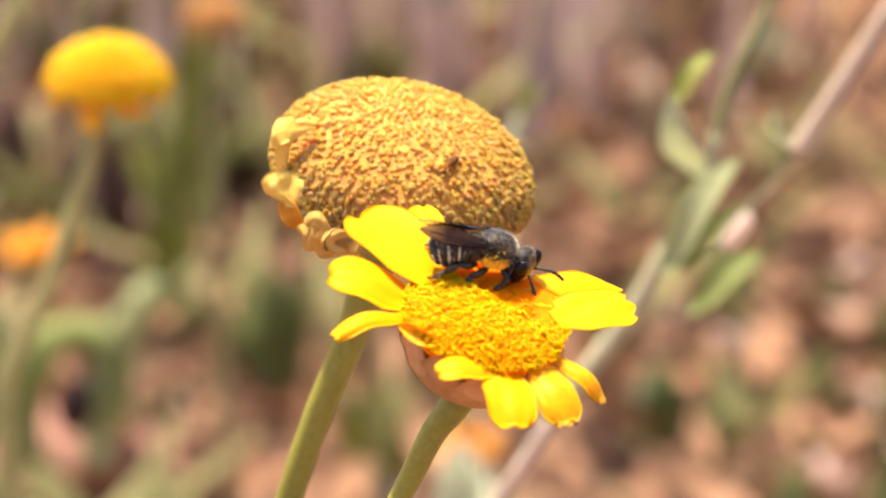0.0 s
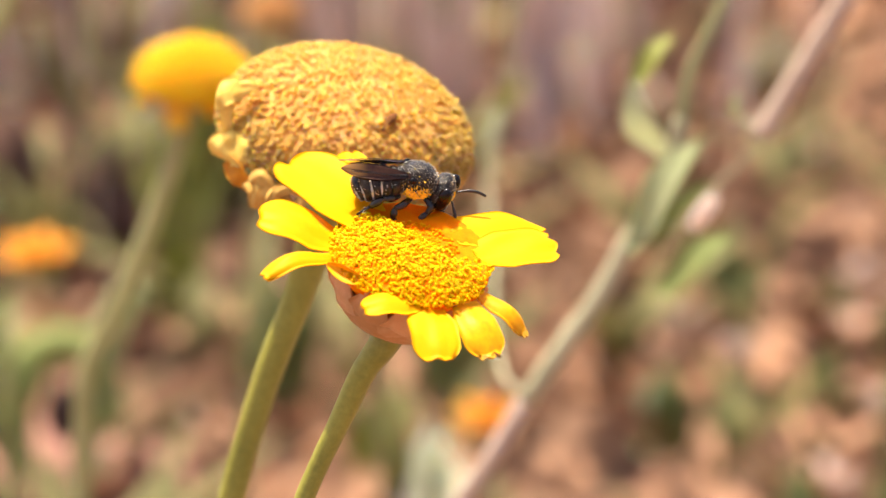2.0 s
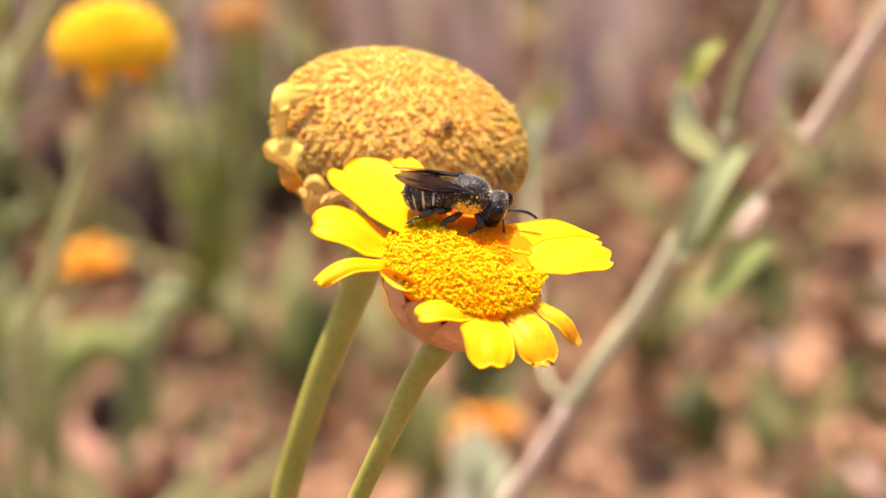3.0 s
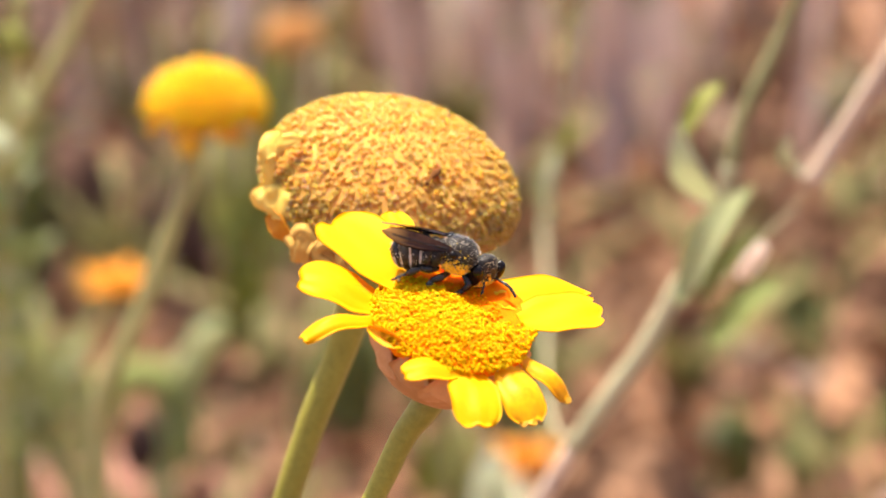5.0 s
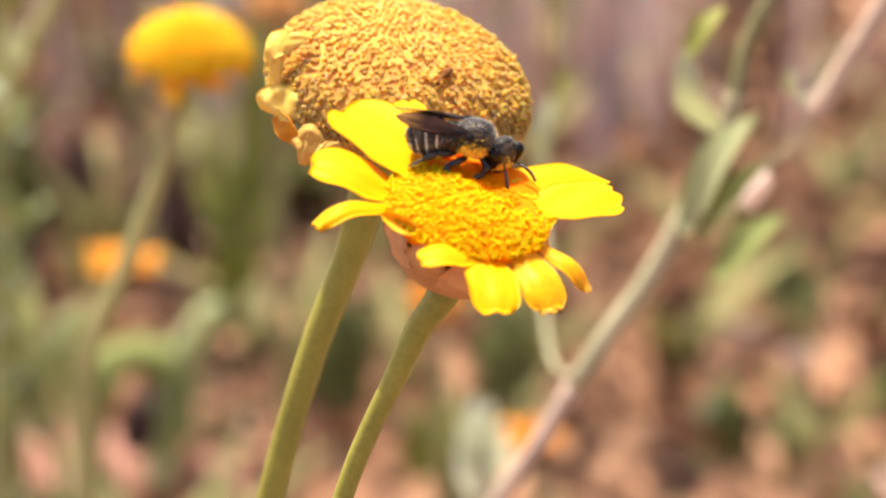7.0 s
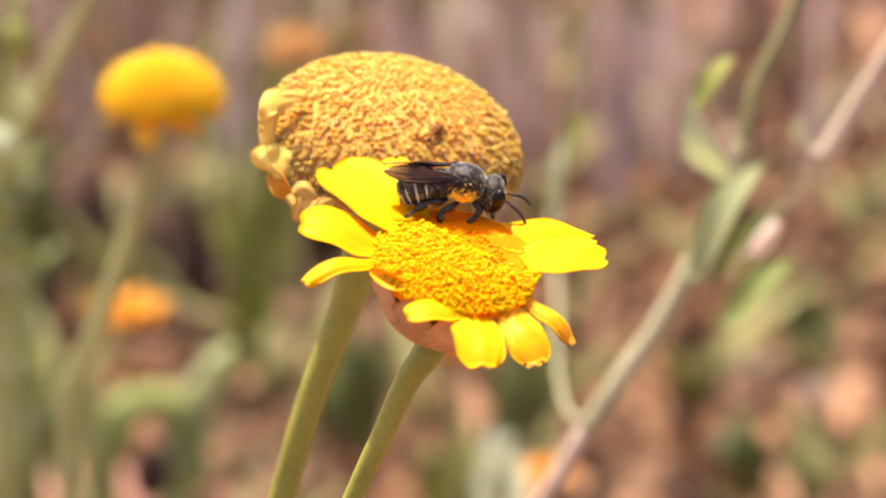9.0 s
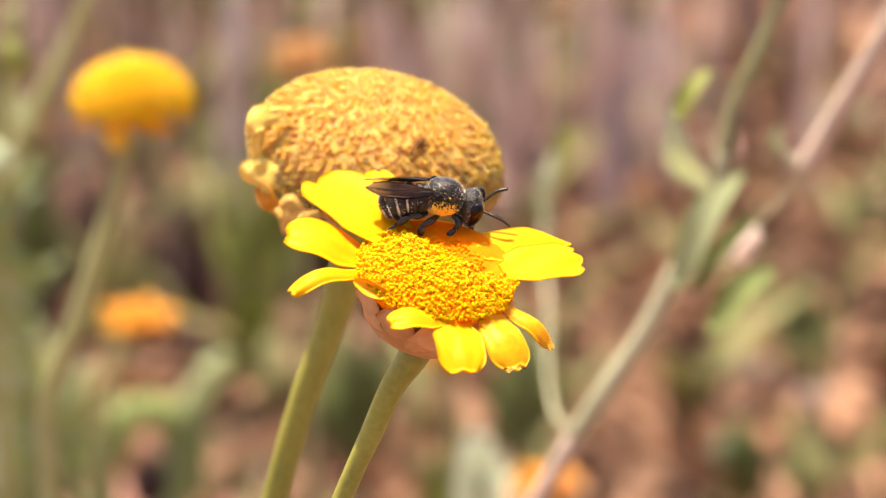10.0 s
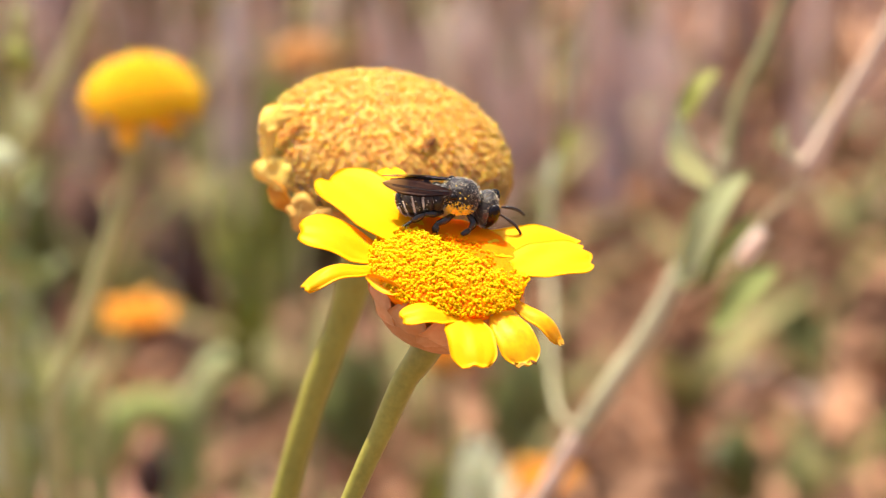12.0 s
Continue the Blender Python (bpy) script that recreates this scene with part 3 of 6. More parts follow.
    for k, (spot, size) in enumerate((((5.02, -3.55, -0.50), 0.10), ((5.30, -4.30, -0.75), 0.16), ((5.45, -4.75, -0.95), 0.11), ((5.70, -5.85, -1.05), 0.14), ((5.35, -6.10, -1.10), 0.12))):
        bm = bmesh.new()
        blob(bm, mm(*spot), (size * MM, size * 1.5 * MM, 0.07 * MM), Euler((0.2, 0.3, 0.4 * k)).to_matrix(), 10, 8, 0.4, 4000)
        part("petal_edge", bm, FLECK if k % 2 else PETAL_BROWN, fl, "dried brown petal edge")
    bm = bmesh.new()
    blob(bm, mm(0.72, -4.15, 0.02), (0.20 * MM, 0.15 * MM, 0.12 * MM), None, 12, 8, 0.4, 4000)
    part("dirt", bm, FLECK, fl, "speck of brown dirt")
    # folded stub of a petal on the near rim
    bm = bmesh.new()
    sheet(bm, mm(-4.51, -2.50, 0.10), mm(-1.97, -3.51, 0.10), (-0.5, -0.75, 0.5), 0.85 * MM, leaf_shape, 0.08, 0.6, 0.00014, 14, 8, 0.2, 0.3, 0.3)
    part("petal", bm, PETAL_WORN, fl, "folded stub of a petal")
    # cup of papery bracts
    bm = bmesh.new()
    blob(bm, mm(0, 0, -2.5), (3.9 * MM, 3.9 * MM, 2.2 * MM), None, 32, 20, 0.03, 700)
    part("calyx", bm, BRACT, fl, "brownish pink papery calyx")
    for row, (count, r0, z0, r1, z1, w) in enumerate(((12, 2.2, -4.35, 4.05, -1.2, 2.9), (11, 3.0, -3.7, 4.38, -0.15, 3.1))):
        for k in range(count):
            a = 2 * math.pi * (k + 0.5 * row) / count
            c, s = math.cos(a), math.sin(a)
            bm = bmesh.new()
            sheet(bm, mm(r0 * c, r0 * s, z0), mm(r1 * c, r1 * s, z1), (c, s, -0.4), w * MM, leaf_shape, 0.16, -0.12, 0.00012, 8, 6, 0.1, 0.12, k * 0.9)
            part("bract", bm, BRACT, fl)
    # stem, its foot in the soil
    inv = FLOWER_POSE.inverted()
    bm = bmesh.new()
    line = [inv @ Vector(p) for p in ((-0.00150, -0.00114, 0.29502), (-0.00257, -0.00114, 0.29344), (-0.00392, -0.00114, 0.29045), (-0.00520, -0.00114, 0.28765), (-0.00622, -0.00114, 0.28511), (-0.00866, -0.00114, 0.27758), (-0.01306, -0.00014, 0.26558), (-0.01806, 0.00186, 0.24758), (-0.02546, 0.00486, 0.21258), (-0.03146, 0.00786, 0.15758), (-0.03546, 0.01086, 0.07758), (-0.03746, 0.01286, -0.01000))]
    tube(bm, [Vector((0, 0, -4.2 * MM)), *line], (1.05 * MM, 0.74 * MM, 0.62 * MM, 0.56 * MM, 0.54 * MM, 0.60 * MM, 0.75 * MM, 0.9 * MM), 14, 10, 0.05, 0.04)
    part("stem", bm, STEM, fl, "ridged green stem")
    # disc florets, opened towards the rim
    kinds = [floret_mesh(FLORET, h * MM, r * MM, 3, o) for h, r, o in ((0.15, 0.085, 0.7), (0.19, 0.075, 0.95), (0.13, 0.095, 0.8), (0.23, 0.060, 1.1))]
    rng = random.Random(5)
    count = 4600
    spots, deep = [], []
    for k in range(count):
        r = 4.6 * math.sqrt((k + 0.5) / count)
        a = k * 2.39996 + rng.uniform(-0.12, 0.12)
        x, y = r * math.cos(a), r * math.sin(a)
        hollow = sunk(x, y)
        if hollow > 0.3 and ((r > 2.6 and y > 0.3) or rng.random() < 0.5):
            continue
        z = disc_height(x, y) - 0.05 - 0.05 * hollow + rng.uniform(-0.05, 0.03)
        lean = 0.75 * (r / 4.4) ** 3
        m = tilt(mm(x, y, z), (math.cos(k * 1.7), math.sin(k * 1.7), 0.01), (math.cos(a) * lean + rng.uniform(-0.45, 0.45), math.sin(a) * lean + rng.uniform(-0.45, 0.45), 1))
        (deep if y > 0.2 and hollow > 0.1 + 0.3 * rng.random() else spots).append((y, rng.randrange(4), m @ Matrix.Scale(rng.uniform(0.65, 1.35), 4)))
    single_and_joined(fl, spots, kinds, FLORET, "yellow disc florets")
    # orange florets in the hollow, the bee's shade put into their colour
    buds = [floret_mesh(FLORET_DEEP, h * MM, r * MM, 3, 0.5) for h, r in ((0.17, 0.10), (0.15, 0.11), (0.20, 0.09), (0.24, 0.08))]
    for _, kind, m in deep:
        part("floret", buds[kind], FLORET_DEEP, fl, "", m)
    return fl


# ---- the withered flower head behind it ----
HEAD_POSE = tilt((-0.00393, 0.02950, 0.29798), (0.9729, -0.0680, -0.2212), (0.2031, -0.2076, 0.9569))
HEAD_R, HEAD_H = 8.2, 4.65


def old_floret_mesh(material, h, r, seed):
    """A shrivelled floret: a pinched tube with an uneven, half-open, lobed mouth."""
    rng = random.Random(seed)
    bm = bmesh.new()
    rings = []
    bend = Vector((rng.uniform(-0.4, 0.4), rng.uniform(-0.4, 0.4), 0)) * r
    wild = [rng.uniform(0.6, 1.5) for _ in range(10)]
    for z, k in ((-0.5, 0.9), (0.3, 1.0), (0.72, 1.15), (0.97, 0.85)):
        rings.append([bm.verts.new(Vector((math.cos(a) * r * k * (0.55 + 0.45 * wild[j] if j % 2 else 0.62), math.sin(a) * r * k * (0.55 + 0.45 * wild[j] if j % 2 else 0.62),
                                           z * h + (0.25 * h * (wild[j] - 1) if z > 0.6 else 0))) + bend * max(0, z))
                      for j, a in ((j, 2 * math.pi * j / 10) for j in range(10))])
    mid = bm.verts.new(Vector((0, 0, 0.88 * h)) + bend * 0.9)
    for a, b in zip(rings, rings[1:]):
        for j in range(10):
            bm.faces.new((a[j], a[(j + 1) % 10], b[(j + 1) % 10], b[j]))
    for j in range(10):
        bm.faces.new((rings[-1][j], rings[-1][(j + 1) % 10], mid))
    me = finish(bm)
    me.materials.append(material)
    return me


def withered_flower():
    fl = thing("withered_flower", "withered ochre flower head without petals on a green stem", "flower", HEAD_POSE)
    bm = bmesh.new()
    prof = [(HEAD_R * math.sin(q), HEAD_H * math.cos(q)) for q in (0.2, 0.5, 0.8, 1.1, 1.35, 1.57)] + [(7.0, -1.1), (4.5, -2.4), (1.2, -3.3)]
    rings = [[bm.verts.new((r * MM * math.cos(a), r * MM * math.sin(a), z * MM - 0.00028)) for a in (2 * math.pi * j / 48 for j in range(48))] for r, z in prof]
    top = bm.verts.new((0, 0, (HEAD_H - 0.4) * MM))
    for j in range(48):
        bm.faces.new((top, rings[0][j], rings[0][(j + 1) % 48]))
        for a, b in zip(rings, rings[1:]):
            bm.faces.new((a[j], b[j], b[(j + 1) % 48], a[(j + 1) % 48]))
    part("disc", bm, OLD_DISC, fl, "brown withered disc")
    inv = HEAD_POSE.inverted()
    # dried petals still hanging at the rim: place in the head's space
    strips = (
        (((-5.95, -3.3, 3.55), (-6.50, -3.6, 3.55), (-7.05, -3.8, 3.35), (-7.55, -4.0, 2.95)), (0.5, 0.9, 1.1, 1.3), (-0.2, -0.75, 0.6), -0.3, 0, OLD_PETAL, "pale yellow dried petal"),
        (((-7.10, -3.6, 3.50), (-7.80, -3.9, 3.10), (-8.20, -4.1, 2.45), (-8.25, -4.2, 1.75)), (1.2, 1.7, 1.5, 0.8), (-0.45, -0.85, 0.25), -0.45, 25, OLD_PETAL, "pale yellow dried petal"),
        (((-7.95, -4.0, 2.60), (-7.72, -4.35, 1.70), (-7.52, -4.5, 0.90), (-7.30, -4.4, 0.25)), (1.2, 0.9, 0.85, 1.05), (-0.35, -0.9, 0.2), -0.6, 15, OLD_PETAL, "pale yellow dried petal"),
        (((-4.98, -6.3, -0.05), (-5.90, -6.1, 0.15), (-6.80, -5.6, 0.0), (-7.60, -5.1, -0.45), (-7.75, -4.8, -1.25)), (1.2, 1.9, 2.2, 2.0, 1.3), (-0.3, -0.85, 0.45), -0.4, 0, OLD_PETAL, "pale yellow dried petal"),
        (((-6.75, -5.5, -0.80), (-6.10, -5.9, -1.15), (-5.50, -6.1, -1.65), (-5.05, -6.0, -2.25)), (1.1, 1.6, 1.5, 0.7), (-0.4, -0.9, -0.1), 0.5, 0, OLD_PETAL_DARK, "orange underside of a dried petal"),
        (((-5.17, -7.50, -0.82), (-4.56, -7.80, -0.17), (-3.75, -8.00, -0.83), (-2.64, -8.10, -1.63), (-1.98, -7.90, -2.08)), (0.65, 1.04, 0.91, 1.04, 0.65), (0.1, -0.6, 0.8), -0.6, 60, HUSK, "brown curled dried petal"),
        (((-4.70, -7.70, -0.65), (-4.34, -8.10, -1.31), (-4.37, -8.00, -1.95), (-4.47, -7.80, -2.70)), (0.78, 1.10, 0.98, 0.65), (-0.6, -0.8, 0.1), -0.7, -50, HUSK, "brown curled dried petal"),
        (((-3.71, -8.00, -0.70), (-3.94, -8.40, -1.36), (-3.55, -8.30, -2.05), (-2.78, -8.10, -2.02)), (0.59, 0.85, 0.91, 0.52), (-0.3, -0.7, 0.6), 0.5, 70, HUSK, "tan shrivelled bract"),
        (((-2.43, -8.20, -0.44), (-3.06, -8.50, -0.67), (-3.10, -8.50, -1.27), (-2.29, -8.40, -1.45)), (0.52, 0.78, 0.78, 0.52), (0.2, -0.8, 0.5), -0.6, -40, HUSK, "tan shrivelled bract"),
        (((-5.51, -7.10, -1.45), (-5.04, -7.50, -1.80), (-4.94, -7.50, -2.40)), (0.65, 1.04, 0.65), (-0.5, -0.8, 0.2), -0.6, 30, HUSK, "tan shrivelled bract"),
        (((-1.66, -8.50, -0.65), (-1.87, -8.70, -1.35), (-1.35, -8.60, -1.95)), (0.65, 0.91, 0.52), (-0.2, -0.9, 0.3), -0.6, 40, HUSK, "tan shrivelled bract"))
    for path, widths, face, curl, twist, material, label in strips:
        bm = bmesh.new()
        ribbon(bm, [mm(*p) for p in path], [w * MM for w in widths], face, curl, 0.00016, 6, 8, twist)
        part("dried_petal", bm, material, fl, label)
    bm = bmesh.new()
    line = [inv @ Vector(p) for p in ((-0.00628, 0.02950, 0.28943), (-0.00710, 0.02950, 0.28667), (-0.00893, 0.02950, 0.28189), (-0.01047, 0.02950, 0.27705), (-0.01168, 0.02950, 0.27256), (-0.01389, 0.02950, 0.26383), (-0.01639, 0.03050, 0.25183), (-0.01989, 0.03150, 0.23383), (-0.02489, 0.03350, 0.19883), (-0.02889, 0.03450, 0.14383), (-0.03189, 0.03550, 0.06383), (-0.03289, 0.03750, -0.01000))]
    tube(bm, [Vector((0, 0, -2.6 * MM)), *line], (1.4 * MM, 1.0 * MM, 0.90 * MM, 0.88 * MM, 0.88 * MM, 0.90 * MM, 0.95 * MM), 14, 10, 0.05, 0.04)
    part("stem", bm, STEM, fl, "ridged green stem")
    for k in range(16):
        a = 2 * math.pi * k / 16
        c, s = math.cos(a), math.sin(a)
        bm = bmesh.new()
        sheet(bm, mm(3.4 * c, 3.4 * s, -2.9), mm(8.0 * c, 8.0 * s, -0.5), (c * 0.4, s * 0.4, -1), 2.6 * MM, leaf_shape, 0.12, -0.1, 0.00015, 7, 4, 0, 0.05, k * 0.7)
        part("bract", bm, HUSK, fl)
    kinds = [old_floret_mesh(mat, h * MM, r * MM, k) for mat in (OLD_FLORET, OLD_FLORET_TIP) for k, (h, r) in enumerate(((0.30, 0.20), (0.36, 0.17), (0.26, 0.23)))]
    rng = random.Random(8)
    spots = []
    count = 3000
    for k in range(count):
        q = 1.62 * math.sqrt((k + 0.5) / count)
        a = k * 2.39996 + rng.uniform(-0.05, 0.05)
        spot = Vector((HEAD_R * math.sin(q) * math.cos(a), HEAD_R * math.sin(q) * math.sin(a), HEAD_H * math.cos(q) - 0.36 + 0.19 * noise.noise(Vector((q * 9 * math.cos(a), q * 9 * math.sin(a), 2.0)))))
        out = Vector((spot.x / HEAD_R ** 2, spot.y / HEAD_R ** 2, max(0.002, spot.z) / HEAD_H ** 2)).normalized()
        out += Vector((rng.uniform(-0.4, 0.4), rng.uniform(-0.4, 0.4), rng.uniform(-0.1, 0.3)))
        spots.append((spot, out, rng.randrange(6), rng.uniform(0.55, 1.0), rng.uniform(0, 6.28)))
    single_and_joined(fl, [(spot.y, kind, tilt(spot * MM, (math.cos(spin), math.sin(spin), 0.02), out) @ Matrix.Scale(size, 4)) for spot, out, kind, size, spin in spots], kinds, OLD_FLORET_TIP, "ochre withered florets")
    # a dark speck stuck among the florets
    bm = bmesh.new()
    spot = Vector((0.002516, -0.004157, 0.003706))
    tube(bm, [spot + mm(0.38, 0.5, 0.2), spot + mm(0.15, 0.1, 0.1), spot + mm(-0.1, -0.5, 0), spot + mm(-0.2, -1.1, -0.1)], (0.16 * MM, 0.3 * MM, 0.14 * MM, 0.2 * MM), 8, 5, 0, 0.6)
    part("dark_fleck", bm, FLECK, fl, "dark brown withered fleck")
    return fl


# ---- the bee ----
def leg(bm, points, radii):
    return tube(bm, [mm(*p) for p in points], [r * MM for r in radii], 8, 5)


def bristles(bm, rng, count, place, size, width=0.016):
    """Short flat hairs standing out of a body; place() gives a root and a way."""
    for _ in range(count):
        root, way = place(rng)
        way = way.normalized()
        side = way.orthogonal().normalized()
        side = (side * math.cos(rng.uniform(0, 6)) + way.cross(side) * math.sin(rng.uniform(0, 6))) * width
        tip = root + way * rng.uniform(*size)
        bm.faces.new([bm.verts.new(v * MM) for v in (root + side, root - side, tip)])


def make_bee():
    """A small dark bee, forward along x, up along z, its origin in the thorax."""
    bee = thing("bee", "small dark bee with yellow pollen feeding on a flower", "bee")
    bee.scale = (0.95, 0.95, 0.95)
    bm = bmesh.new()
    blob(bm, mm(0.05, 0, 0), (1.22 * MM, 1.10 * MM, 1.12 * MM), None, 40, 30, 0.05, 2600)
    blob(bm, mm(-1.05, 0, 0.0), (0.55 * MM, 0.8 * MM, 0.75 * MM), None, 24, 16, 0.05, 2600)
    blob(bm, mm(0.1, 0, -0.75), (0.95 * MM, 0.75 * MM, 0.5 * MM), None, 24, 16, 0.05, 2600)
    part("thorax", bm, BEE_BLACK, bee, "dark pitted thorax")
    for side in (-1, 1):
        bm = bmesh.new()
        blob(bm, mm(-0.50, side * 0.96, 0.56), (0.25 * MM, 0.18 * MM, 0.22 * MM), None, 14, 10)
        part("wing_base", bm, BEE_EYE, bee, "glossy black wing base")
    # abdomen: overlapping rings, each with a pale hair band
    centres = ((-1.40, 0.0), (-1.95, -0.10), (-2.48, -0.24), (-2.96, -0.42), (-3.28, -0.60))
    sizes = ((0.62, 1.00), (0.58, 1.14), (0.56, 1.16), (0.54, 1.06), (0.50, 0.86))
    for k, ((x, z), (half, r)) in enumerate(zip(centres, sizes)):
        lean = Euler((0, -0.16 * k, 0)).to_matrix()
        bm = bmesh.new()
        blob(bm, mm(x, 0, z - 0.22), (half * MM, r * MM, r * 0.95 * MM), lean, 32, 20, 0.02, 2600)
        seg = part("abdomen_ring", bm, BEE_BLACK, bee, "dark abdomen ring")
        rng = random.Random(k)

        def band(rng):
            a = rng.choice((-1, 1)) * rng.gauss(1.28, 0.22) if rng.random() < 0.8 else rng.uniform(-2.7, 2.7)
            back = rng.gauss(-0.43, 0.035) * half if rng.random() < 0.93 else rng.uniform(-0.8, 0.3) * half
            q = r * math.sqrt(max(0.05, 1 - (back / half) ** 2)) * 1.0
            p = lean @ Vector((back, q * math.sin(a), q * 0.95 * math.cos(a)))
            return p + Vector((x, 0, z - 0.22)), Vector((-1.0, 0.30 * math.sin(a), 0.30 * math.cos(a)))
        bm = bmesh.new()
        bristles(bm, rng, (60, 420, 420, 90, 150)[k], band, (0.08, 0.16), 0.024)
        part("hair_band", bm, BEE_BAND, seg, "pale hair band")
    # head with eyes, face and feelers
    bm = bmesh.new()
    blob(bm, (0, 0, 0), (0.74 * MM, 1.12 * MM, 1.08 * MM), None, 32, 24, 0.04, 2600)
    blob(bm, mm(0.3, 0, -0.8), (0.42 * MM, 0.56 * MM, 0.5 * MM), None, 20, 14, 0.03, 2600)
    head = part("head", bm, BEE_BLACK, bee, "dark head", HEAD_REST)
    head.scale = (1.06, 1.06, 1.06)
    feelers = []
    for side in (-1, 1):
        bm = bmesh.new()
        blob(bm, mm(0.26, side * 0.71, 0.02), (0.50 * MM, 0.43 * MM, 0.90 * MM), Euler((side * -0.12, 0.18, 0)).to_matrix(), 24, 18)
        part("eye", bm, BEE_EYE, head, "glossy black compound eye")
        bm = bmesh.new()
        leg(bm, ((0, 0, 0), (0.35, side * 0.14, 0.14), (0.6, side * 0.22, 0.16)), (0.07, 0.055, 0.06))
        leg(bm, ((0.58, side * 0.22, 0.16), (0.98, side * 0.34, 0.19), (1.42, side * 0.43, 0.12), (1.86, side * 0.48, -0.08)), (0.080, 0.095, 0.095, 0.08))
        feelers.append(part("antenna", bm, BEE_LEG, head, "dark bent antenna", pose(0.6 * MM, side * 0.22 * MM, 0)))
        bm = bmesh.new()
        leg(bm, ((0.36, side * 0.34, -1.05), (0.55, side * 0.28, -1.3), (0.58, side * 0.06, -1.48)), (0.15, 0.12, 0.05))
        part("mandible", bm, BEE_LEG, head, "dark mandible")

    def on_head(rng):
        p = Vector((rng.gauss(0, 1), rng.gauss(0, 1), rng.gauss(0, 1))).normalized()
        return Vector((p.x * 0.74, p.y * 1.12, p.z * 1.08)), p + Vector((0.4, 0, 0.1))
    bm = bmesh.new()
    bristles(bm, random.Random(3), 800, on_head, (0.04, 0.11), 0.022)
    part("hair", bm, BEE_FUZZ, head, "short pale hair")
    # pollen caught in the hair of the face
    rng = random.Random(31)
    bm = bmesh.new()
    for _ in range(260):
        y, z = rng.gauss(0, 0.42), rng.gauss(-0.45, 0.35)
        if abs(y) > 0.8 or abs(z) > 1.0:
            continue
        x = 0.78 * math.sqrt(max(0.05, 1 - (y / 1.15) ** 2 - (z / 1.12) ** 2))
        for v in bmesh.ops.create_icosphere(bm, subdivisions=1, radius=rng.uniform(0.03, 0.06) * MM)["verts"]:
            v.co += mm(x, y, z)
    part("pollen", bm, POLLEN, head, "yellow pollen on the face")
    # wings folded over the back
    for side in (-1, 1):
        for k, (tip, w, lift) in enumerate((((-4.85, 0.40, 0.78), 0.98, 0.08), ((-4.30, 0.54, 0.56), 0.75, 0.0))):
            root = mm(-0.62, side * 0.72, 0.66 + lift)
            end = mm(tip[0], side * tip[1], tip[2] + lift)
            bm = bmesh.new()
            sheet(bm, root, end, (0, side * 0.8, 1), w * MM, lambda s: min(1.0, 0.30 + 1.5 * s) * (1.0 - 0.15 * max(0.0, s - 0.4)) * max(0.03, 1 - max(0, (s - 0.66) / 0.34) ** 2.2) ** 0.8, 0.02, -0.12, 0.00002, 24, 8, 0, 0.08, k)
            wing = part("wing", bm, WING, bee, "dark brown glossy folded wing with an amber tip")
            bm = bmesh.new()
            for q in (0.5, 0.15, -0.2, -0.45):
                line = [root + (end - root) * s + mm(0, side * q * w * 0.55 * min(1, s * 2.2) * (1 - 0.5 * s), 0.03 + 0.02 * abs(q) - abs(q) * 0.1 * s) for s in (0.04, 0.3, 0.6, 0.86)]
                tube(bm, line, (0.03 * MM, 0.022 * MM, 0.012 * MM), 5, 4)
            part("wing_vein", bm, BEE_LEG, wing, "dark wing veins")
    # legs: front, middle, hind on each side
    ways = (
        ((0.6, 0.6, -0.90), (0.95, 1.0, -1.20), (0.75, 1.2, -1.60), (0.30, 1.4, -1.90), (0.0, 1.5, -2.12)),
        ((-0.3, 0.65, -0.95), (-0.85, 1.25, -1.0), (-1.35, 1.45, -1.15), (-1.40, 1.6, -1.75), (-1.0, 1.7, -2.0)),
        ((-1.0, 0.6, -0.85), (-1.6, 1.05, -0.72), (-2.15, 1.25, -0.62), (-2.85, 1.4, -1.12), (-3.6, 1.5, -1.70)),
    )
    for side in (-1, 1):
        for k, pts in enumerate(ways):
            bm = bmesh.new()
            p = [(x, y * side, z) for x, y, z in pts]
            leg(bm, p[:3], (0.16, 0.24, 0.15))
            leg(bm, p[2:4], (0.14, 0.25 if k else 0.18, 0.16))
            leg(bm, p[3:], (0.10, 0.085, 0.055))
            limb = part("leg", bm, BEE_LEG, bee, "dark bristly leg")

            def on_leg(rng):
                j = rng.randrange(4)
                a, b = Vector(p[j]), Vector(p[j + 1])
                way = Vector((rng.uniform(-1, 1), rng.uniform(-1, 1), rng.uniform(-1, 0.6)))
                return a + (b - a) * rng.random() + way.normalized() * 0.1, way + (b - a).normalized() * 0.6
            bm = bmesh.new()
            bristles(bm, random.Random(k + 7 * side), 90, on_leg, (0.10, 0.24), 0.012)
            part("hair", bm, BEE_FUZZ, limb, "pale bristles")
    # pollen grains on the flanks and hair on the back
    rng = random.Random(21)
    bm = bmesh.new()
    for k in range(500):
        side = -1 if rng.random() < 0.7 else 1
        if k < 470:
            a, b = rng.gauss(-0.42, 0.27), rng.gauss(-0.10, 0.30)
        else:
            a, b = rng.uniform(-0.9, 1.4), rng.uniform(-1.2, 1.2)
        p = Vector((1.36 * math.sin(b), side * 1.14 * math.cos(a) * math.cos(b), 1.18 * math.sin(a) * math.cos(b)))
        made = bmesh.ops.create_icosphere(bm, subdivisions=1, radius=rng.uniform(0.03, 0.07 if k < 470 else 0.04) * MM)["verts"]
        for v in made:
            v.co += p * MM
    part("pollen", bm, POLLEN, bee, "clump of yellow pollen grains")

